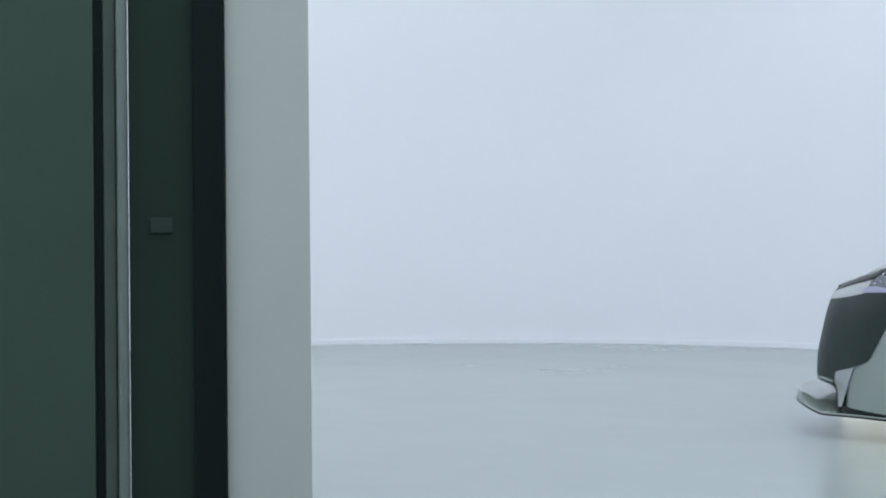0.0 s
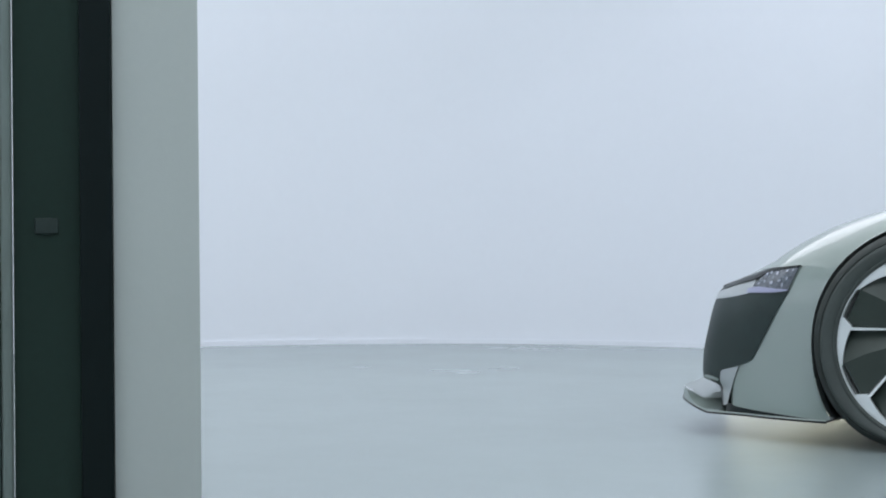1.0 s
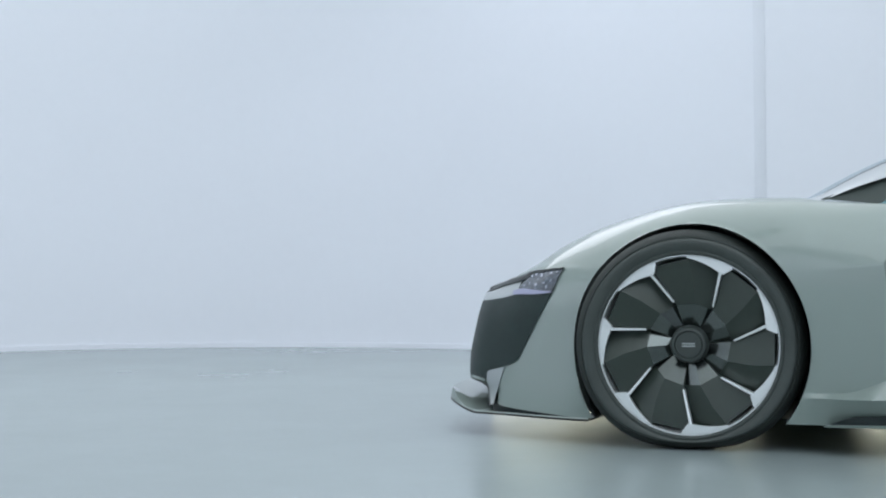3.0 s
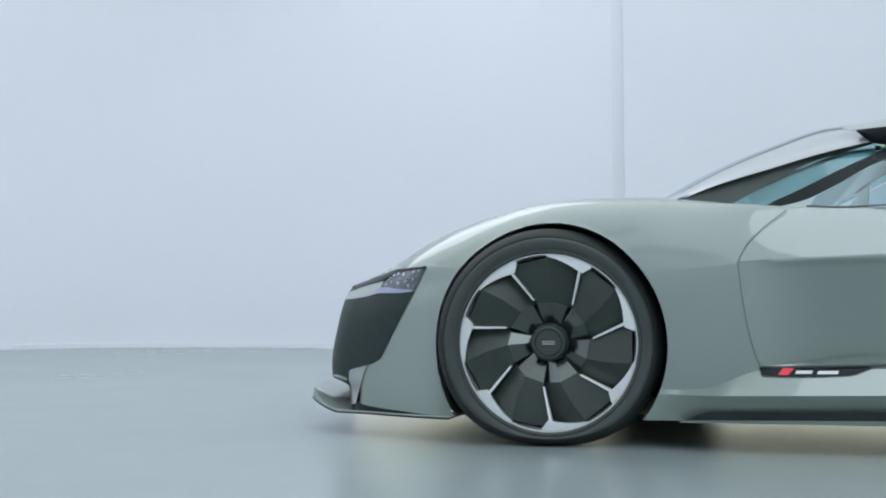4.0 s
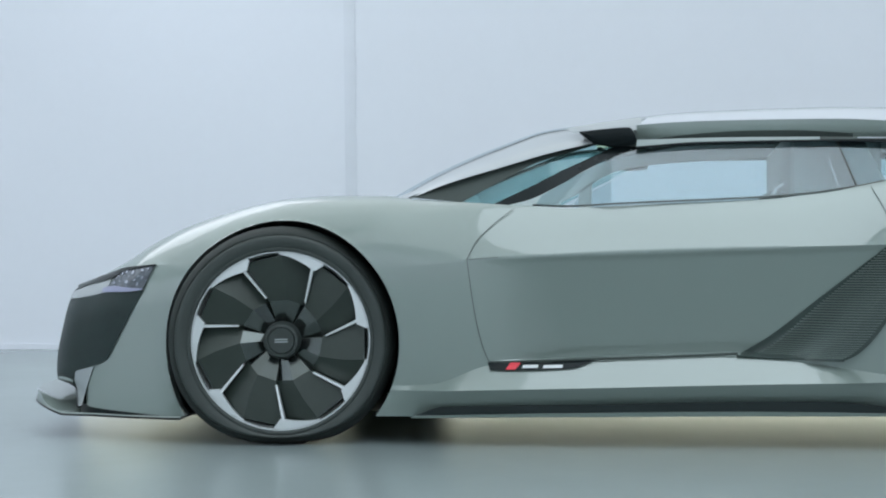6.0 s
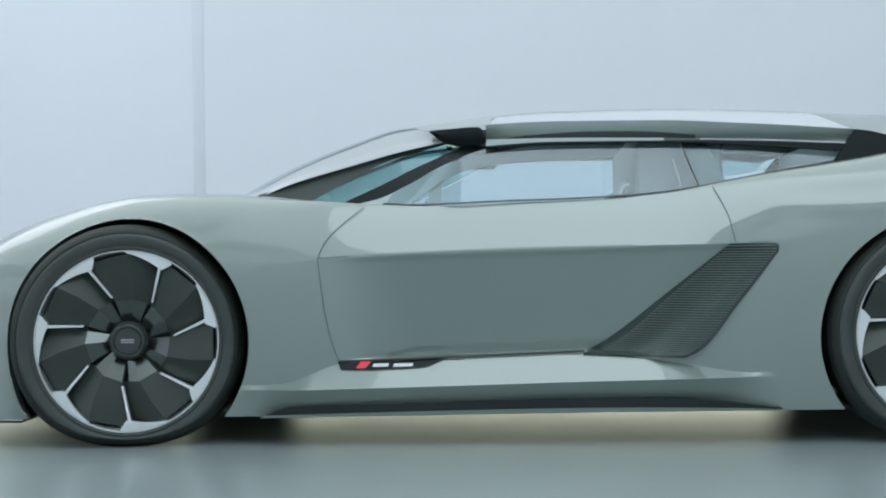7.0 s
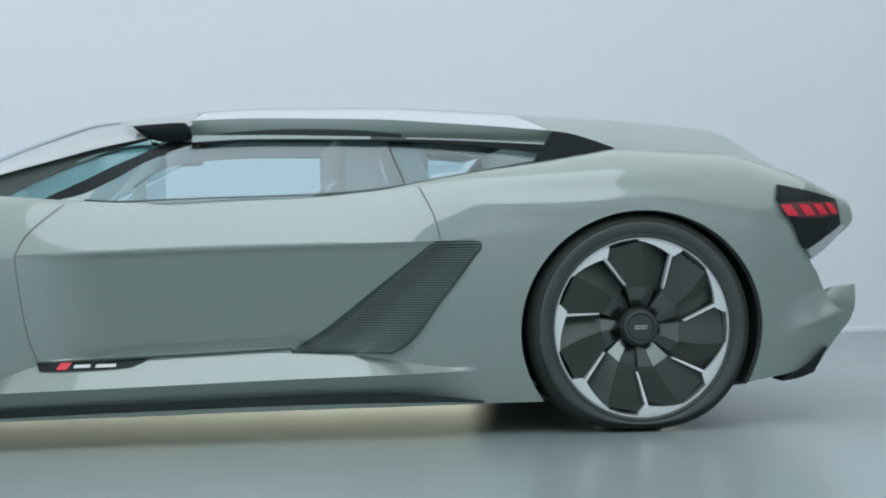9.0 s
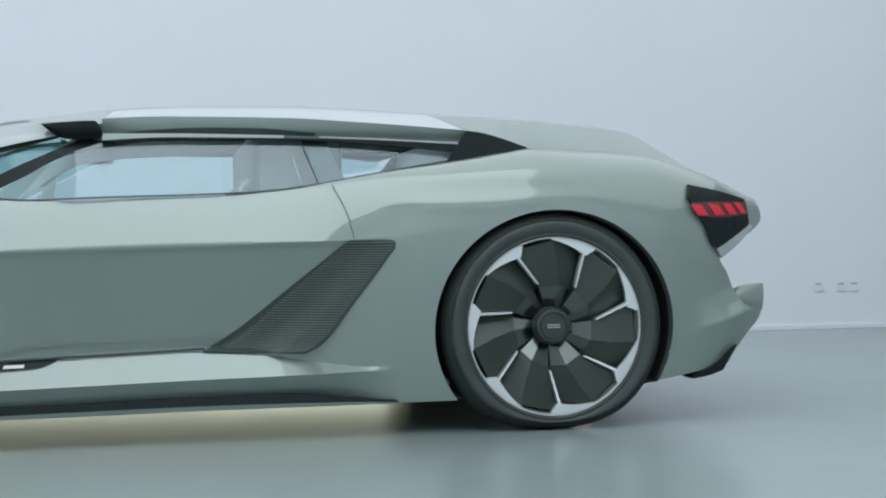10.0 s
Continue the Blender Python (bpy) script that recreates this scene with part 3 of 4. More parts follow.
def wheel(car, cx, side):
    hubw = 0.978
    # the front wheels stand slightly steered
    m = Matrix.Translation((cx, -side * hubw, HUB)) @ Matrix.Rotation(radians(STEER if cx < 0 else 0), 4, "Z") @ (Matrix.Identity(4) if side > 0 else Matrix.Rotation(math.pi, 4, "Z"))
    w = new("wheel")
    w.parent, w.matrix_basis = car, m
    w["label"] = "turbine-bladed alloy wheel with low black tyre"

    def lathe(profile, n=72, sag=0.0):
        verts = []
        for i in range(n):
            a = 2 * math.pi * i / n
            for r, y in profile:
                q = r - sag * max(0, -math.sin(a)) ** 6 * ease(0.31, 0.37, r)
                verts.append((q * math.cos(a), y, q * math.sin(a)))
        k = len(profile)
        faces = [(i * k + j, ((i + 1) % n) * k + j, ((i + 1) % n) * k + j + 1, i * k + j + 1) for i in range(n) for j in range(k - 1)]
        return verts, faces
    add_part("tyre", *lathe([(0.293, 0.012), (0.300, 0.000), (0.305, -0.008), (0.308, -0.013), (0.313, -0.0135), (0.316, -0.010), (0.324, -0.014), (0.336, -0.0175), (0.346, -0.0180), (0.354, -0.0165), (0.356, -0.0135), (0.358, -0.011)], 120, 0.0368), M_RUBBER, w, "low-profile black tyre sidewall", 50)
    add_part("tread", *lathe([(0.357, -0.009), (0.3595, -0.0125), (0.364, -0.0105), (0.369, -0.004), (0.376, 0.006), (0.381, 0.018), (0.382, 0.023), (0.3855, 0.030), (0.388, 0.044), (0.389, 0.14),
                              (0.385, 0.25), (0.355, 0.285), (0.300, 0.28)], 120, 0.0368), M_TREAD, w, "darker black tyre tread", 50)
    add_part("rim", *lathe([(0.304, 0.004), (0.3025, -0.004), (0.2995, -0.004), (0.2965, 0.004), (0.288, 0.05), (0.285, 0.2), (0.300, 0.27)]), M_ALLOY, w, "machined aluminium rim")
    add_part("brake_disc", *lathe([(0.02, 0.09), (0.20, 0.09), (0.20, 0.12), (0.02, 0.12)], 40), M_DISC, w, "dark brake disc")
    add_part("wheel_back", *lathe([(0.02, 0.10), (0.287, 0.10)], 40), M_UNDER, w)
    add_part("hub_cap", *lathe([(0.001, 0.016), (0.042, 0.016), (0.045, 0.019), (0.048, 0.015), (0.056, 0.017), (0.062, 0.026), (0.066, 0.07)], 40), M_HUB, w, "dark round hub cap")
    for z in (-0.004, 0.004):
        part("hub_bar", box_bm(-0.022, 0.022, 0.0135, 0.0165, z - 0.0022, z + 0.0022), M_SEAT, w, "small pale bar", 0)

    def at(r, deg, y):
        return (0.981 * r * math.cos(radians(deg)), y, 0.981 * r * math.sin(radians(deg)))
    step = 360 / 7
    for k in range(7):
        a = (14 if cx < 0 else 15.5) + step * k
        # silver spoke
        v = [at(0.276, a - 0.7, -0.004), at(0.276, a + 1.4, -0.004), at(0.155, a - 7.0, 0.016), at(0.155, a - 9.4, 0.016)]
        spoke = thick(v, [(0, 1, 2, 3)], 0.03)
        # silver wedge that closes the gap to the rim
        outer = [at(0.3035, a + 25 - 31 * i / 8, -0.003) for i in range(9)]
        inner = [at(0.2995 + (0.268 - 0.2995) * min(i / 6.4, 1) + (0.03 if i == 8 else 0) , a + 25 - 31 * i / 8, -0.003) for i in range(8)] + [at(0.297, a - 6, -0.003)]
        wedge = thick(outer + inner, [(i, i + 1, i + 10, i + 9) for i in range(8)], 0.02)
        # dark folded blade from this spoke to the next one, and its polished inner facet
        b = a + step
        cols = ((a + 0.8, 0.046), (a + 24, 0.004), (b - 0.5, 0.022))

        def swing(r):
            return -9.5 * min(max((0.276 - r) / 0.121, 0), 1)
        rads = (0.142, 0.22, 0.296)
        bv = [at(r, deg + swing(r), y + (0.010 if r < 0.2 else 0)) for deg, y in cols for r in rads]
        blade = (bv, grid_faces(3, 3))
        iv = [at(0.060, deg + swing(0.064), 0.060 + 0.1 * y) for deg, y in cols]
        iv = [p for q, (deg, y) in zip(iv, cols) for p in (q, at(0.143, deg + swing(0.143), y + 0.0115))]
        facet = (iv, grid_faces(3, 2))
        # the step down to the next blade
        rv = [p for r in (0.064, 0.143, 0.22, 0.292) for p in (at(r, b - 0.5 + swing(r), 0.0622 if r < 0.1 else 0.0335 if r < 0.2 else 0.022),
                                                               at(r, b + 0.8 + swing(r), 0.0646 if r < 0.1 else 0.0575 if r < 0.2 else 0.046))]
        riser = (rv, grid_faces(4, 2))
        for name, (vv, ff), mat in (("spoke", spoke, M_ALLOY), ("wedge", wedge, M_ALLOY), ("blade", blade, M_BLADE), ("facet", facet, M_FACET), ("riser", riser, M_BLADE)):
            add_part(name, vv, ff, mat, w, "", 14)
    return w


def nose(car):
    # dark grille that wraps round the corner
    def skin(off):
        return lambda x, z: side_w(x, z) + off
    lo = [(-2.352, 0.203), (-2.30, 0.203), (-2.22, 0.193), (-2.163, 0.180), (-2.140, 0.236), (-2.085, 0.253), (-2.023, 0.271), (-1.992, 0.287)]
    hi = [(-2.300, 0.500), (-2.23, 0.490), (-2.109, 0.501), (-2.02, 0.516), (-1.917, 0.519), (-1.848, 0.527)]
    v, f = strip(lo, hi, 60, 10, skin(0.006))
    both_sides("grille", *thick(v, f, 0.012), M_GRILLE, car, "dark grille that wraps round the nose")
    # black sheet that gives the hollow below the grille its shade
    v, f = strip([(-2.25, 0.105), (-2.20, 0.105), (-2.145, 0.105)], [(-2.34, 0.203), (-2.24, 0.200), (-2.150, 0.190)], 16, 8, skin(0.005))
    both_sides("intake_shade", *thick(v, f, 0.012), M_BLACK, car, "black hollow between grille and splitter")
    # silver brow and slim headlamp over it
    lo = [(-2.298, 0.492), (-2.23, 0.492), (-2.109, 0.503), (-2.02, 0.518)]
    hi = [(-2.295, 0.512), (-2.20, 0.528), (-2.107, 0.549), (-2.005, 0.568)]
    v, f = strip(lo, hi, 20, 4, skin(0.005))
    both_sides("brow", *thick(v, f, 0.01), M_BAND, car, "pale brow over the grille")
    lo = [(-2.012, 0.543), (-1.921, 0.535), (-1.848, 0.532)]
    hi = [(-1.975, 0.580), (-1.945, 0.600), (-1.880, 0.606), (-1.814, 0.613)]
    v, f = strip(lo, hi, 12, 5, skin(0.008))
    lamp = both_sides("headlamp", *thick(v, f, 0.01), M_LENS, car, "slim smoky headlamp")
    rng = random.Random(5)
    for x, z in ((-1.955, 0.586), (-1.935, 0.592), (-1.905, 0.588), (-1.958, 0.560), (-1.925, 0.556), (-1.890, 0.562), (-1.862, 0.596), (-1.858, 0.570), (-1.838, 0.600), (-1.875, 0.548), (-1.985, 0.552)):
        a, b = rng.uniform(0.003, 0.007), rng.uniform(0.003, 0.006)
        v, f = strip([(x - a, z - b), (x + a, z - b)], [(x - 0.5 * a, z + b), (x + 1.2 * a, z + b)], 2, 2, skin(0.011))
        add_part("lamp_stud", *thick(v, f, 0.004), M_LED, lamp, "small bright lamp lens", 0)
    v, f = strip([(-2.035, 0.519), (-1.98, 0.520), (-1.917, 0.521), (-1.850, 0.528)], [(-2.037, 0.534), (-1.985, 0.541), (-1.927, 0.536), (-1.850, 0.532)], 10, 2, skin(0.011))
    both_sides("lamp_sill", *thick(v, f, 0.008), M_LILAC, car, "pale lilac lamp sill")
    # black blade that starts at the tip of the nose and runs out along the top of the lamp
    lo = [(-2.29, 0.511), (-2.20, 0.528), (-2.107, 0.549), (-2.009, 0.568), (-1.955, 0.590), (-1.88, 0.604), (-1.813, 0.611)]
    hi = [(-2.29, 0.519), (-2.20, 0.545), (-2.125, 0.567), (-2.026, 0.587), (-1.955, 0.605), (-1.88, 0.611), (-1.811, 0.616)]
    v, f = strip(lo, hi, 30, 2, skin(0.012))
    both_sides("brow_edge", *thick(v, f, 0.012), M_BLACK, car, "black edge above brow and lamp")
    # upright blade beside the grille's foot, its highlight put in as a pale colour
    v, f = strip([(-2.150, 0.110), (-2.135, 0.112), (-2.115, 0.118)], [(-2.143, 0.238), (-2.09, 0.250), (-2.055, 0.257)], 8, 8, skin(0.005))
    both_sides("corner_blade", *thick(v, f, 0.004), M_BAND, car, "pale upright blade at the corner of the nose")
    # black strip for the shade in the gap between the skin and the splitter
    v, f = strip([(-2.13, 0.090), (-1.9, 0.089), (-1.72, 0.088)], [(-2.13, 0.124), (-1.9, 0.110), (-1.72, 0.098)], 20, 2, skin(-0.006))
    both_sides("splitter_gap_shade", *thick(v, f, 0.02), M_BLACK, car, "black gap above the splitter")
    # splitter with a turned-up lip, all round the nose
    plan = [(x, half_width(x)) for x in list(np.linspace(-1.70, -2.2, 24)) + list(np.linspace(-2.22, -2.368, 24))]
    plan += [(x, -y) for x, y in reversed(plan)]
    verts = []
    for i, (x, y) in enumerate(plan):
        (ax, ay), (bx, by) = plan[max(i - 1, 0)], plan[min(i + 1, len(plan) - 1)]
        d = math.hypot(bx - ax, by - ay)
        nx, ny = (by - ay) / d, -(bx - ax) / d
        reach = 0.010 + 0.068 * ease(-2.0, -2.27, x)
        rise = 0.074 * min(max((-2.16 - x) / 0.19, 0), 1)
        th = max(0.007, (0.078 - rise) * ease(-2.20, -2.26, x))
        for off, z in ((-0.16, 0.090 + 0.5 * rise), (-0.03, 0.086 + 0.7 * rise), (0.45 * reach, 0.086 + 0.85 * rise), (reach, 0.088 + rise), (reach - 0.004, 0.088 + rise + th),
                       (0.5 * reach, 0.090 + 0.9 * rise + 0.6 * th), (0.0, 0.092 + 0.8 * rise), (-0.16, 0.092 + 0.6 * rise)):
            verts.append((x + nx * off, y + ny * off, z))
    add_part("splitter", verts, grid_faces(len(plan), 8), M_PAINT, car, "grey front splitter with turned-up lip", 40)
    rim = [Vector(verts[8 * i + 3]) + Vector((0, 0, -0.001)) for i in range(len(plan))]
    add_part("splitter_edge", *tube(rim, 0.0035), M_BLACK, car, "black lower edge of the splitter")


def cabin(car):
    glass_w = lambda x, z: 0.905 - 0.60 * (z - 0.79) - 0.10 * ease(-0.2, -0.6, x)
    # front side window
    lo = [(-0.49, 0.803), (-0.387, 0.790), (-0.124, 0.799), (0.25, 0.809), (0.555, 0.838)]
    hi = [(-0.47, 0.834), (-0.317, 0.915), (-0.16, 0.982), (0.07, 1.010), (0.50, 1.004)]
    v, f = strip(lo, hi, 24, 6, glass_w)
    both_sides("side_window", *thick(v, f, 0.004), M_GLASS, car, "clear side window", raised=0.034)
    lo = [(0.561, 0.839), (0.70, 0.868), (0.85, 0.895), (1.00, 0.917)]
    hi = [(0.506, 1.003), (0.70, 0.990), (0.85, 0.978), (1.04, 0.962)]
    v, f = strip(lo, hi, 12, 6, glass_w)
    both_sides("quarter_window", *thick(v, f, 0.004), M_QUARTER, car, "clear pointed quarter window", raised=0.035)
    # pillar between them
    lo = [(0.561, 0.834), (0.650, 0.853)]
    hi = [(0.505, 0.998), (0.594, 0.990)]
    v, f = strip(lo, hi, 4, 8, lambda x, z: glass_w(x, z) - 0.012)
    both_sides("door_pillar", *thick(v, f, 0.03), M_PILLAR, car, "grey pillar between the windows")
    # dark line along the top of the windows
    lo = [(-0.15, 0.986), (0.07, 0.997), (0.45, 0.995), (0.75, 0.979), (1.02, 0.953)]
    hi = [(-0.15, 0.992), (0.07, 1.003), (0.45, 1.001), (0.75, 0.992), (1.10, 0.977)]
    v, f = strip(lo, hi, 30, 2, lambda x, z: glass_w(x, z) + 0.02)
    both_sides("window_trim", *thick(v, f, 0.02), M_POD, car, "black trim along the window top", raised=0.035)
    for lo, hi, mat, note in (
            ([(-0.15, 0.990), (0.07, 1.001), (0.45, 0.999)], [(-0.15, 1.016), (0.07, 1.017), (0.45, 1.011)], M_INNER, "pale grey frame above the door window"),
            ([(0.452, 0.999), (0.75, 0.990), (1.09, 0.976)], [(0.452, 1.011), (0.75, 0.999), (1.09, 0.981)], M_HOLLOW, "dark frame above the quarter window")):
        v, f = strip(lo, hi, 20, 2, lambda x, z: glass_w(x, z) + 0.014)
        both_sides("window_frame", *thick(v, f, 0.02), mat, car, note, raised=0.035)
    v, f = tube([(x, -glass_w(x, z) - 0.02, z) for x, z in (line([(0.57, 1.004), (0.66, 1.001), (0.75, 0.998), (1.05, 0.982)])(i / 24) for i in range(25))], 0.002)
    both_sides("bright_line", v, f, M_SILVER, car, "thin pale line over the quarter window")
    # windscreen pillar: pale outer band, dark band, tinted glass, black post
    ws_w = lambda x, z: 0.80 - 0.62 * (z - 0.82) + 0.06 * ease(-0.9, -0.4, x)
    base, top = (-0.926, 0.830), (-0.28, 1.012)
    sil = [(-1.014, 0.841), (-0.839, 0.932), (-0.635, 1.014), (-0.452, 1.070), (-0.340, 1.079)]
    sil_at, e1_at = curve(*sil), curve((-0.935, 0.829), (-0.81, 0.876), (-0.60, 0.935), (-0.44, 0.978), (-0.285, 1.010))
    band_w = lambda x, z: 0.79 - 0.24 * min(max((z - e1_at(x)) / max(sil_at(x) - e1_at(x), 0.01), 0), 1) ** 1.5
    e1 = [(-0.935, 0.829), (-0.81, 0.876), (-0.60, 0.935), (-0.44, 0.978), (-0.285, 1.010)]
    e2 = [(-0.745, 0.815), (-0.59, 0.896), (-0.493, 0.944), (-0.395, 0.974), (-0.29, 1.004)]
    e3 = [(-0.63, 0.805), (-0.49, 0.870), (-0.394, 0.919), (-0.297, 0.963), (-0.222, 0.999)]
    e4 = [(-0.585, 0.800), (-0.51, 0.817), (-0.41, 0.864), (-0.291, 0.932), (-0.202, 0.967), (-0.10, 0.991)]
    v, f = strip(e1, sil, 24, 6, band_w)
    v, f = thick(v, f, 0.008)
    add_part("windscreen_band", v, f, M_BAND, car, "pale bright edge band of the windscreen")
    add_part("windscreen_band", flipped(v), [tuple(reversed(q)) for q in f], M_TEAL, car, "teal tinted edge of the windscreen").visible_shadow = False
    v, f = strip(e2, [(x, z + 0.007) for x, z in e1], 24, 4, ws_w)
    add_part("windscreen_mask", *thick(v, f, 0.008), M_HOLLOW, car, "dark masked edge of the windscreen")
    v, f = strip(e3, e2, 24, 4, ws_w)
    near = add_part("corner_window", *thick(v, f, 0.004), M_TEAL, car, "teal tinted corner glass")
    v, f = strip(e3, e1, 24, 4, ws_w)
    v, f = thick(v, f, 0.004)
    far = add_part("corner_window", flipped(v), [tuple(reversed(q)) for q in f], M_TEAL, car, "teal tinted corner glass")
    near.visible_shadow = far.visible_shadow = False
    v, f = strip(e4, e3, 24, 4, lambda x, z: ws_w(x, z) + 0.012)
    both_sides("windscreen_post", *thick(v, f, 0.012), M_BLACK, car, "black windscreen post", raised=0.09)
    inner = lambda x, z: 0.66
    for name, low, high, note in (
            ("pillar_lining", [(-0.80, 0.79), (-0.74, 0.86), (-0.60, 0.93), (-0.45, 0.99), (-0.25, 1.05), (0.0, 1.09)],
             [(-0.54, 0.80), (-0.53, 0.85), (-0.447, 0.892), (-0.389, 0.935), (-0.272, 0.991), (-0.124, 1.012), (0.0, 1.02)], "pale lining of the far windscreen post"),
            ("mirror_post", [(-0.448, 0.79), (-0.448, 0.86), (-0.447, 0.892), (-0.42, 0.92), (-0.35, 0.96)],
             [(-0.395, 0.79), (-0.392, 0.87), (-0.389, 0.93), (-0.36, 0.955), (-0.30, 0.985)], "pale post behind the small corner window"),
            ("roof_lining", [(0.0, 1.02), (0.218, 1.027), (0.38, 1.035), (0.8, 1.045), (1.18, 1.040)], [(0.0, 1.09), (0.218, 1.092), (0.38, 1.09), (0.8, 1.085), (1.18, 1.07)],
             "pale lining over the far windows")):
        v, f = thick(*strip(low, high, 30, 3, inner), 0.012)
        add_part(name, flipped(v), [tuple(reversed(q)) for q in f], M_LINING, car, note)
    # dark seam along the top of the pale band, and the seal under the side windows
    v, f = tube([(x, -band_w(x, z) - 0.001, z - 0.002) for x, z in (line(sil)(i / 24) for i in range(25))], 0.0035)
    both_sides("band_seam", v, f, M_HOLLOW, car, "dark seam along the windscreen")
    seal = line([(-0.50, 0.797), (-0.38, 0.790), (-0.12, 0.797), (0.25, 0.807), (0.44, 0.821), (0.64, 0.853), (0.85, 0.891), (1.02, 0.919)])
    v, f = tube([(x, -glass_w(x, z) - 0.006, z + 0.004) for x, z in (seal(i / 40) for i in range(41))], 0.0032)
    both_sides("window_seal", v, f, M_GAP, car, "dark seal under the side windows")
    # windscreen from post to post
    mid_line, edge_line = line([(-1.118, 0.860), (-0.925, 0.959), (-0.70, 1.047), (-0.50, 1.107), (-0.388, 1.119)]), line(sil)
    verts = []
    for i in range(25):
        (x0, z0), (x1, z1) = mid_line(i / 24), edge_line(i / 24)
        for k in range(17):
            s = k / 8 - 1
            verts.append((x0 + (x1 - x0) * s * s, s * 0.553, z0 + (z1 - z0) * s * s))
    add_part("windscreen", verts, grid_faces(25, 17), M_SCREEN, car, "raked dark windscreen").visible_shadow = False
    # dark wing panel by the mirror camera
    lo = [(-0.341, 1.043), (-0.318, 1.024), (-0.289, 1.004), (-0.228, 0.996), (-0.160, 1.000), (-0.148, 1.010)]
    hi = [(-0.342, 1.047), (-0.30, 1.051), (-0.25, 1.055), (-0.20, 1.058), (-0.172, 1.058), (-0.156, 1.038)]
    v, f = strip(lo, hi, 14, 4, lambda x, z: 0.79, 0.012)
    both_sides("camera_pod", *thick(v, f, 0.05), M_POD, car, "black mirror camera pod")
    # seat, dashboard and cabin floor
    part("seat_cushion", box_bm(-0.25, 0.28, -0.28, 0.28, 0.30, 0.46, 0.05, 3), M_SEAT, car, "pale grey seat cushion")
    bm = box_bm(0.20, 0.32, -0.27, 0.27, 0.42, 0.86, 0.05, 3)
    for v in bm.verts:
        v.co.x += (v.co.z - 0.42) * 0.22
    part("seat_back", bm, M_SEAT, car, "pale grey seat back")
    part("headrest", box_bm(0.33, 0.43, -0.20, 0.20, 0.78, 0.90, 0.045, 3), M_SEAT, car, "pale grey headrest")
    # pale edges of the headrest and the belt
    for name, pts, r in (("headrest_piping", [(0.301, 0.821), (0.311, 0.845), (0.334, 0.858)], 0.006), ("seat_belt", [(0.482, 0.941), (0.496, 0.896), (0.51, 0.851)], 0.004)):
        v, f = tube([(x, -0.735, z) for x, z in pts], r)
        add_part(name, v, f, M_WHITE, car, "pale " + name.replace("_", " "))
    part("dashboard", box_bm(-0.95, -0.45, -0.78, 0.78, 0.55, 0.78, 0.05, 3), M_INNER, car, "grey dashboard")
    part("bulkhead", box_bm(0.36, 0.66, -0.70, 0.70, 0.2, 1.05, 0.03, 3), M_INNER, car, "grey rear bulkhead")
    bm = box_bm(1.08, 1.2, -0.65, 0.65, 0.85, 1.03, 0.006)
    part("rear_shelf", bm, M_LINING, car, "grey lining behind the quarter windows")
    part("cabin_floor", box_bm(-0.9, 1.3, -0.84, 0.84, 0.15, 0.17, 0.005), M_INNER, car, "grey cabin floor")


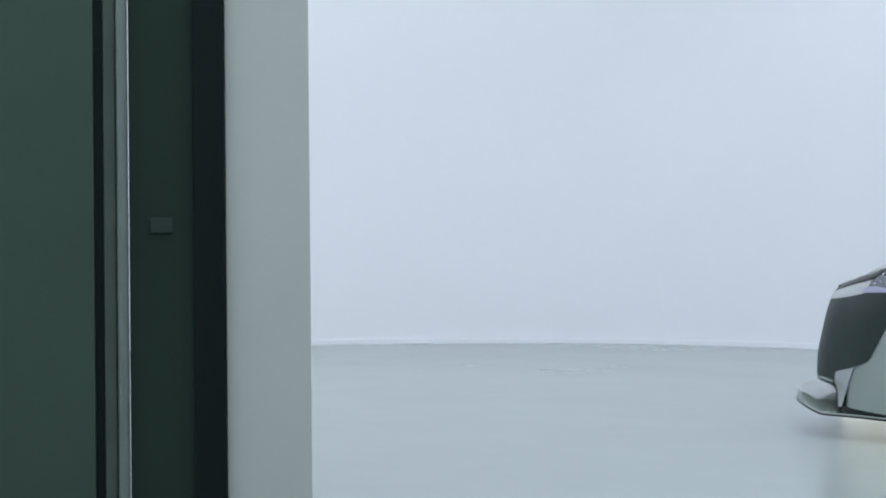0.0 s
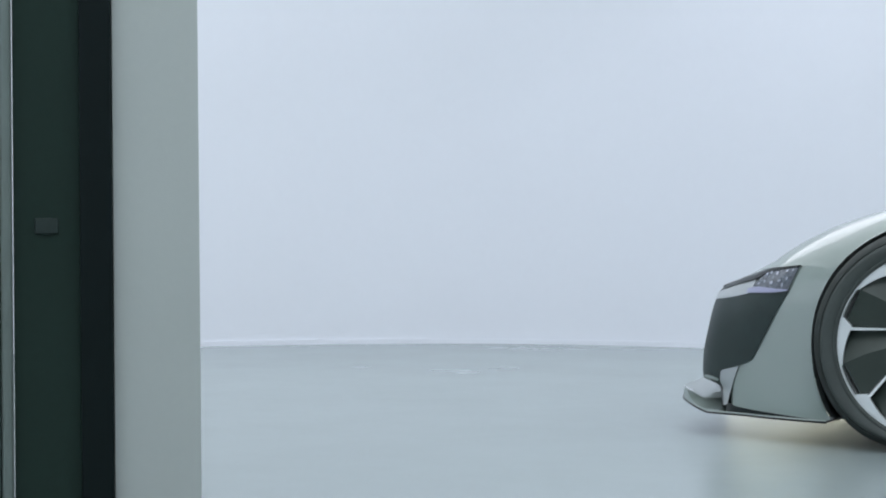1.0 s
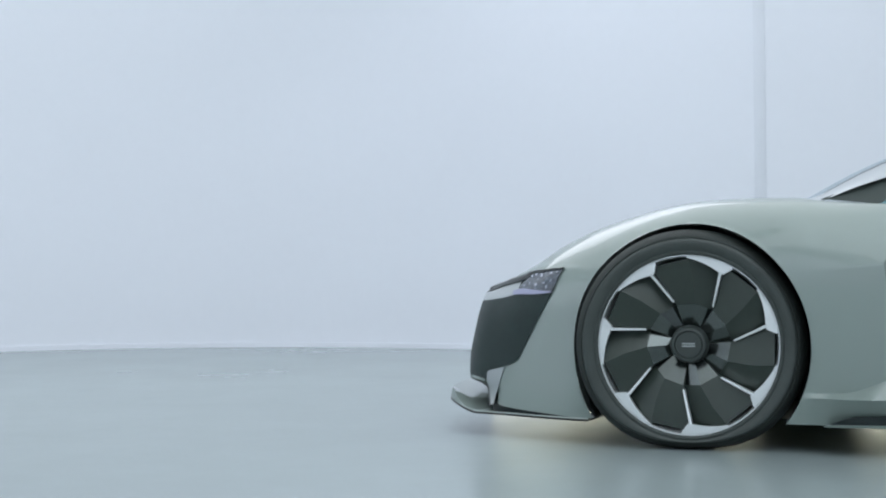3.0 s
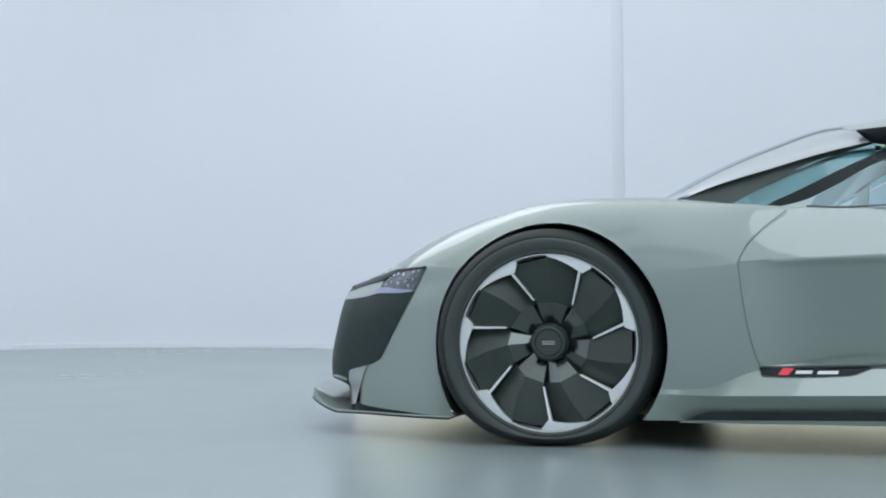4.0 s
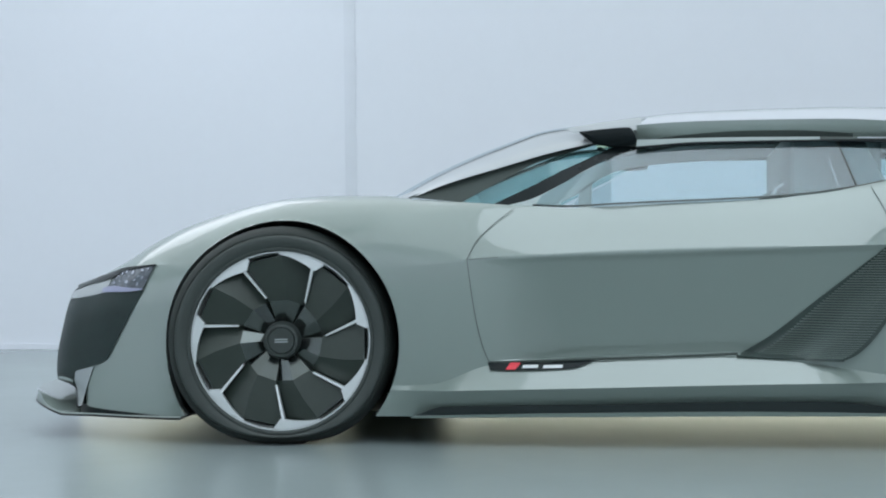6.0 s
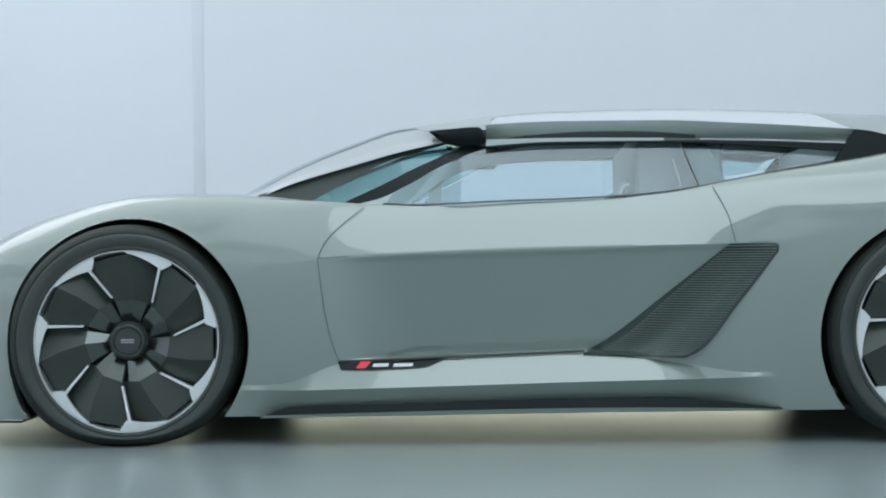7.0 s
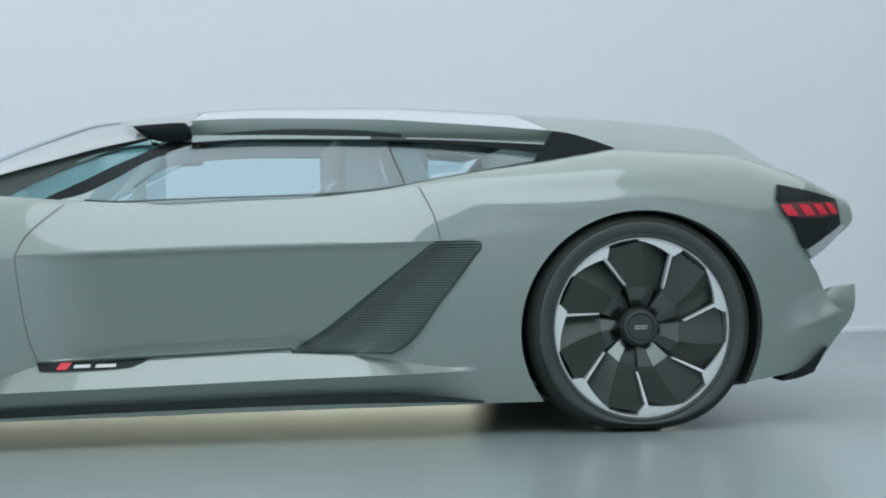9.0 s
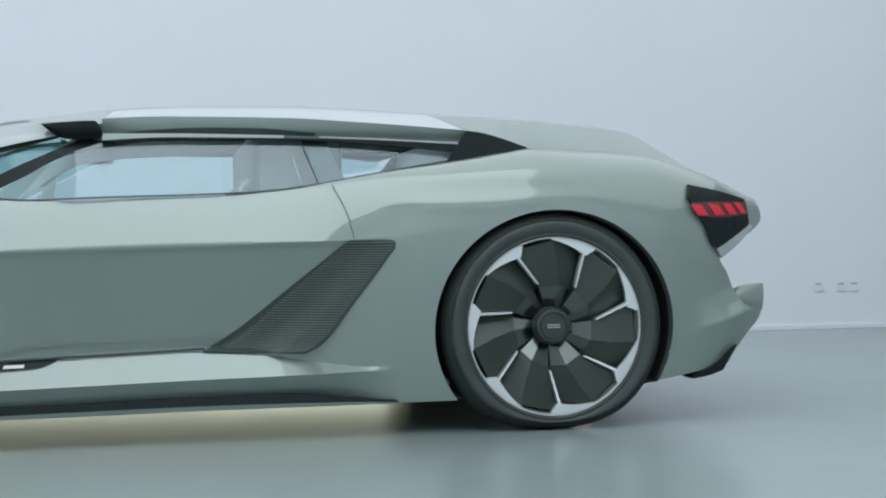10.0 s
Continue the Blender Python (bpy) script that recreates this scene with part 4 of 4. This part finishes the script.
def side_details(car):
    # shut lines
    def cord(name, pts, r=0.0013, off=0.0, mat=M_GAP):
        ln = line(pts)
        path = []
        for i in range(25):
            x, z = ln(i / 24)
            path.append([x, max(side_w(x + dx, z + dz) for dx, dz in ((0, 0), (0.015, 0), (-0.015, 0), (0, 0.012), (0, -0.012))), z])
        for _ in range(6):
            ws = [p[1] for p in path]
            for i in range(1, 24):
                path[i][1] = (ws[i - 1] + ws[i] + ws[i + 1]) / 3
        v, f = tube([(x, -w - off, z) for x, w, z in path], r)
        both_sides(name, v, f, mat, car)
    cord("shut_line", [(-0.555, 0.788), (-0.62, 0.735), (-0.679, 0.672), (-0.704, 0.62)])
    cord("shut_line", [(-0.704, 0.62), (-0.684, 0.457), (-0.652, 0.317), (-0.636, 0.28)], 0.0017)
    cord("shut_line", [(-0.704, 0.619), (-0.66, 0.622), (-0.60, 0.626)], 0.0013)
    cord("shut_line", [(0.596, 0.838), (0.641, 0.736), (0.660, 0.655)])
    cord("shut_line", [(-0.636, 0.279), (-0.316, 0.289), (0.057, 0.302), (0.169, 0.307)], 0.004, mat=M_HOLLOW)
    cord("vent_sill", [(0.165, 0.300), (0.25, 0.296), (0.38, 0.290), (0.50, 0.284)], 0.004, mat=M_VENT)
    # vent grille with its slats: flush with the door in front, with the wing behind
    left, right = line([(0.165, 0.296), (0.243, 0.340), (0.45, 0.50), (0.640, 0.650)]), line([(0.487, 0.281), (0.532, 0.300), (0.667, 0.458), (0.775, 0.600), (0.796, 0.630), (0.796, 0.644), (0.784, 0.651)])

    def vent_at(u, t, off=0.0):
        (x0, z0), (x1, z1) = left(u), right(u)
        x, z = x0 + (x1 - x0) * t, z0 + (z1 - z0) * t
        w0, w1 = side_w(x0 - 0.01, max(z0, 0.31)) + 0.002, half_width(x) + 0.003
        w = max(w0 + (w1 - w0) * ease(0.0, 0.85, t), side_w(x, z) + 0.004)
        return (x, -(w + off), z)
    back_v = [vent_at(i / 44, k / 36) for i in range(45) for k in range(37)]
    vent = both_sides("vent", *thick(back_v, grid_faces(45, 37), 0.02), M_VENT, car, "dark slanted side vent with fine slats")
    n = 46
    for k in range(n):
        u = 0.05 + 0.92 * k / (n - 1)
        vs = []
        first = 0.03 + 0.05 * (1 - u)
        for t in (first, 0.4, 0.7, 0.95):
            x, y, z = vent_at(u, t)
            z = vent_at(u, 0.95)[2] + (z - vent_at(u, 0.95)[2]) * 0.25
            sink = -0.008 + 0.004 * ease(0.3, 1.0, t)
            vs += [(x, y + sink, z - 0.0006), (x, y + sink, z + 0.0013), (x, y + sink + 0.010, z + 0.0032), (x, y + sink + 0.010, z + 0.0013)]
        fs = [(a + 4 * i, b + 4 * i, b + 4 * i + 4, a + 4 * i + 4) for i in range(3) for a, b in ((0, 1), (1, 2), (2, 3), (3, 0))] + [(0, 3, 2, 1), (12, 13, 14, 15)]
        for sgn in (1, -1):
            add_part("slat", vs if sgn > 0 else flipped(vs), fs, M_SLAT, vent, "", 0)
    # badge bar at the foot of the door
    skin = lambda off: (lambda x, z: side_w(x, z) + off)
    v, f = strip([(-0.632, 0.256), (-0.577, 0.254), (-0.371, 0.261), (-0.34, 0.266)], [(-0.641, 0.279), (-0.577, 0.281), (-0.371, 0.286), (-0.285, 0.288)], 20, 3, skin(0.008))
    bar = both_sides("badge_bar", *thick(v, f, 0.02), M_BLACK, car, "black badge bar with red and white marks")
    v, f = strip([(-0.580, 0.257), (-0.548, 0.257)], [(-0.565, 0.279), (-0.530, 0.279)], 3, 2, skin(0.011))
    add_part("badge_mark", *thick(v, f, 0.004), M_REDPAINT, bar, "red slanted mark", 0)
    for x0, x1, h in ((-0.526, -0.474, 0.010), (-0.458, -0.394, 0.010)):
        v, f = strip([(x0, 0.2615), (x1, 0.2625)], [(x0 + 0.004, 0.2615 + h), (x1 + 0.002, 0.2625 + h)], 3, 2, skin(0.011))
        add_part("badge_mark", *thick(v, f, 0.004), M_WHITE, bar, "white bar", 0)
    # black keel under the sill
    v, f = strip([(-0.90, 0.098), (-0.32, 0.104), (0.24, 0.110), (0.80, 0.113)], [(-0.88, 0.104), (-0.80, 0.132), (-0.316, 0.141), (0.24, 0.153), (0.46, 0.154), (0.62, 0.140), (0.80, 0.119)], 40, 3,
                 lambda x, z: 0.985 - 0.1 * (0.15 - z))
    both_sides("sill_blade", *thick(v, f, 0.05), M_CARBON, car, "black blade under the sill")


def sill_lips(car):
    # grey lip along the foot of the black blade
    v, f = strip([(-0.90, 0.096), (-0.32, 0.102), (0.24, 0.108), (0.80, 0.111)], [(-0.89, 0.103), (-0.32, 0.116), (0.24, 0.123), (0.62, 0.120), (0.80, 0.114)], 30, 2, lambda x, z: 0.990)
    both_sides("sill_lip", *thick(v, f, 0.03), M_SLAT, car, "grey lip under the sill blade")


def tail(car):
    skin = lambda off: (lambda x, z: side_w(x - 0.02, z) + off)
    lo = [(1.832, 0.785), (1.885, 0.700), (1.932, 0.610), (2.00, 0.645), (2.090, 0.695)]
    hi = [(1.846, 0.832), (1.91, 0.821), (1.98, 0.808), (2.03, 0.797), (2.092, 0.784)]
    v, f = strip(lo, hi, 16, 8, skin(0.012))
    lamp = both_sides("tail_lamp", *thick(v, f, 0.02), M_BLACK, car, "black tail lamp with glowing red bars")
    v, f = strip([(1.858, 0.722), (1.96, 0.716), (2.085, 0.728)], [(1.840, 0.768), (1.96, 0.772), (2.085, 0.772)], 12, 2, skin(0.015))
    add_part("lamp_lens", *thick(v, f, 0.004), M_GLOW, lamp, "dim red lens behind the bars", 0)
    for x, z, a in ((1.872, 0.742, 0.021), (1.944, 0.743, 0.021), (2.004, 0.746, 0.018), (2.055, 0.750, 0.014)):
        v, f = strip([(x - a + 0.012, z - 0.019), (x + a + 0.012, z - 0.018)], [(x - a - 0.014, z + 0.019), (x + a - 0.014, z + 0.019)], 3, 3, skin(0.018))
        add_part("lamp_bar", *thick(v, f, 0.006), M_RED, lamp, "glowing red bar", 0)
    # pale fin under the lamp
    v, f = strip([(1.957, 0.575), (2.02, 0.615), (2.11, 0.685)], [(1.936, 0.606), (2.00, 0.641), (2.092, 0.692)], 10, 3, skin(0.010))
    both_sides("tail_fin", *thick(v, f, 0.015), M_BAND, car, "pale fin under the tail lamp")
    # small upright flap behind the lower tail
    v, f = strip([(2.015, 0.395), (2.08, 0.388), (2.138, 0.384)], [(2.034, 0.456), (2.07, 0.474), (2.143, 0.483)], 8, 4, lambda x, z: 0.885 - 0.8 * (x - 2.0) ** 2, 0.012)
    both_sides("duct_flap", *thick(v, f, 0.05), M_PAINT, car, "grey upright flap at the tail")
    # black foot of the diffuser
    v, f = strip([(1.844, 0.156), (1.90, 0.163), (1.968, 0.181)], [(1.846, 0.165), (1.94, 0.208), (2.022, 0.268)], 10, 3, skin(0.01))
    both_sides("diffuser", *thick(v, f, 0.1), M_BLACK, car, "black rear diffuser corner")
    bm = box_bm(1.6, 1.93, -0.78, 0.78, 0.19, 0.21, 0.008)
    part("diffuser_plate", bm, M_CARBON, car, "black diffuser plate")


def sports_car():
    car = thing("sports_car", "low grey concept sports car with large bladed wheels", "car", (0, MID, 0))
    body_side(car)
    body_top(car)
    nose(car)
    cabin(car)
    side_details(car)
    sill_lips(car)
    tail(car)
    for cx in (FRONT, REAR):
        for side in (1, -1):
            wheel(car, cx, side)
    return car


def wall_sockets():
    for x in (4.56, 4.73, 4.83):
        s = thing("wall_socket", "small flat white socket with a grey slot, on the wall", "wall socket", (x, WALL_Y, 0.295), "sockets on the wall")
        part("plate", box_bm(-0.034, 0.034, -0.007, -0.002, -0.036, 0.034, 0.002), M_SOCKET, s)
        part("slot", box_bm(-0.026, 0.018, -0.0085, -0.0065, 0.012, 0.026, 0.001), M_COLUMN, s, "grey slot")


room()
partition()
sports_car()
wall_sockets()
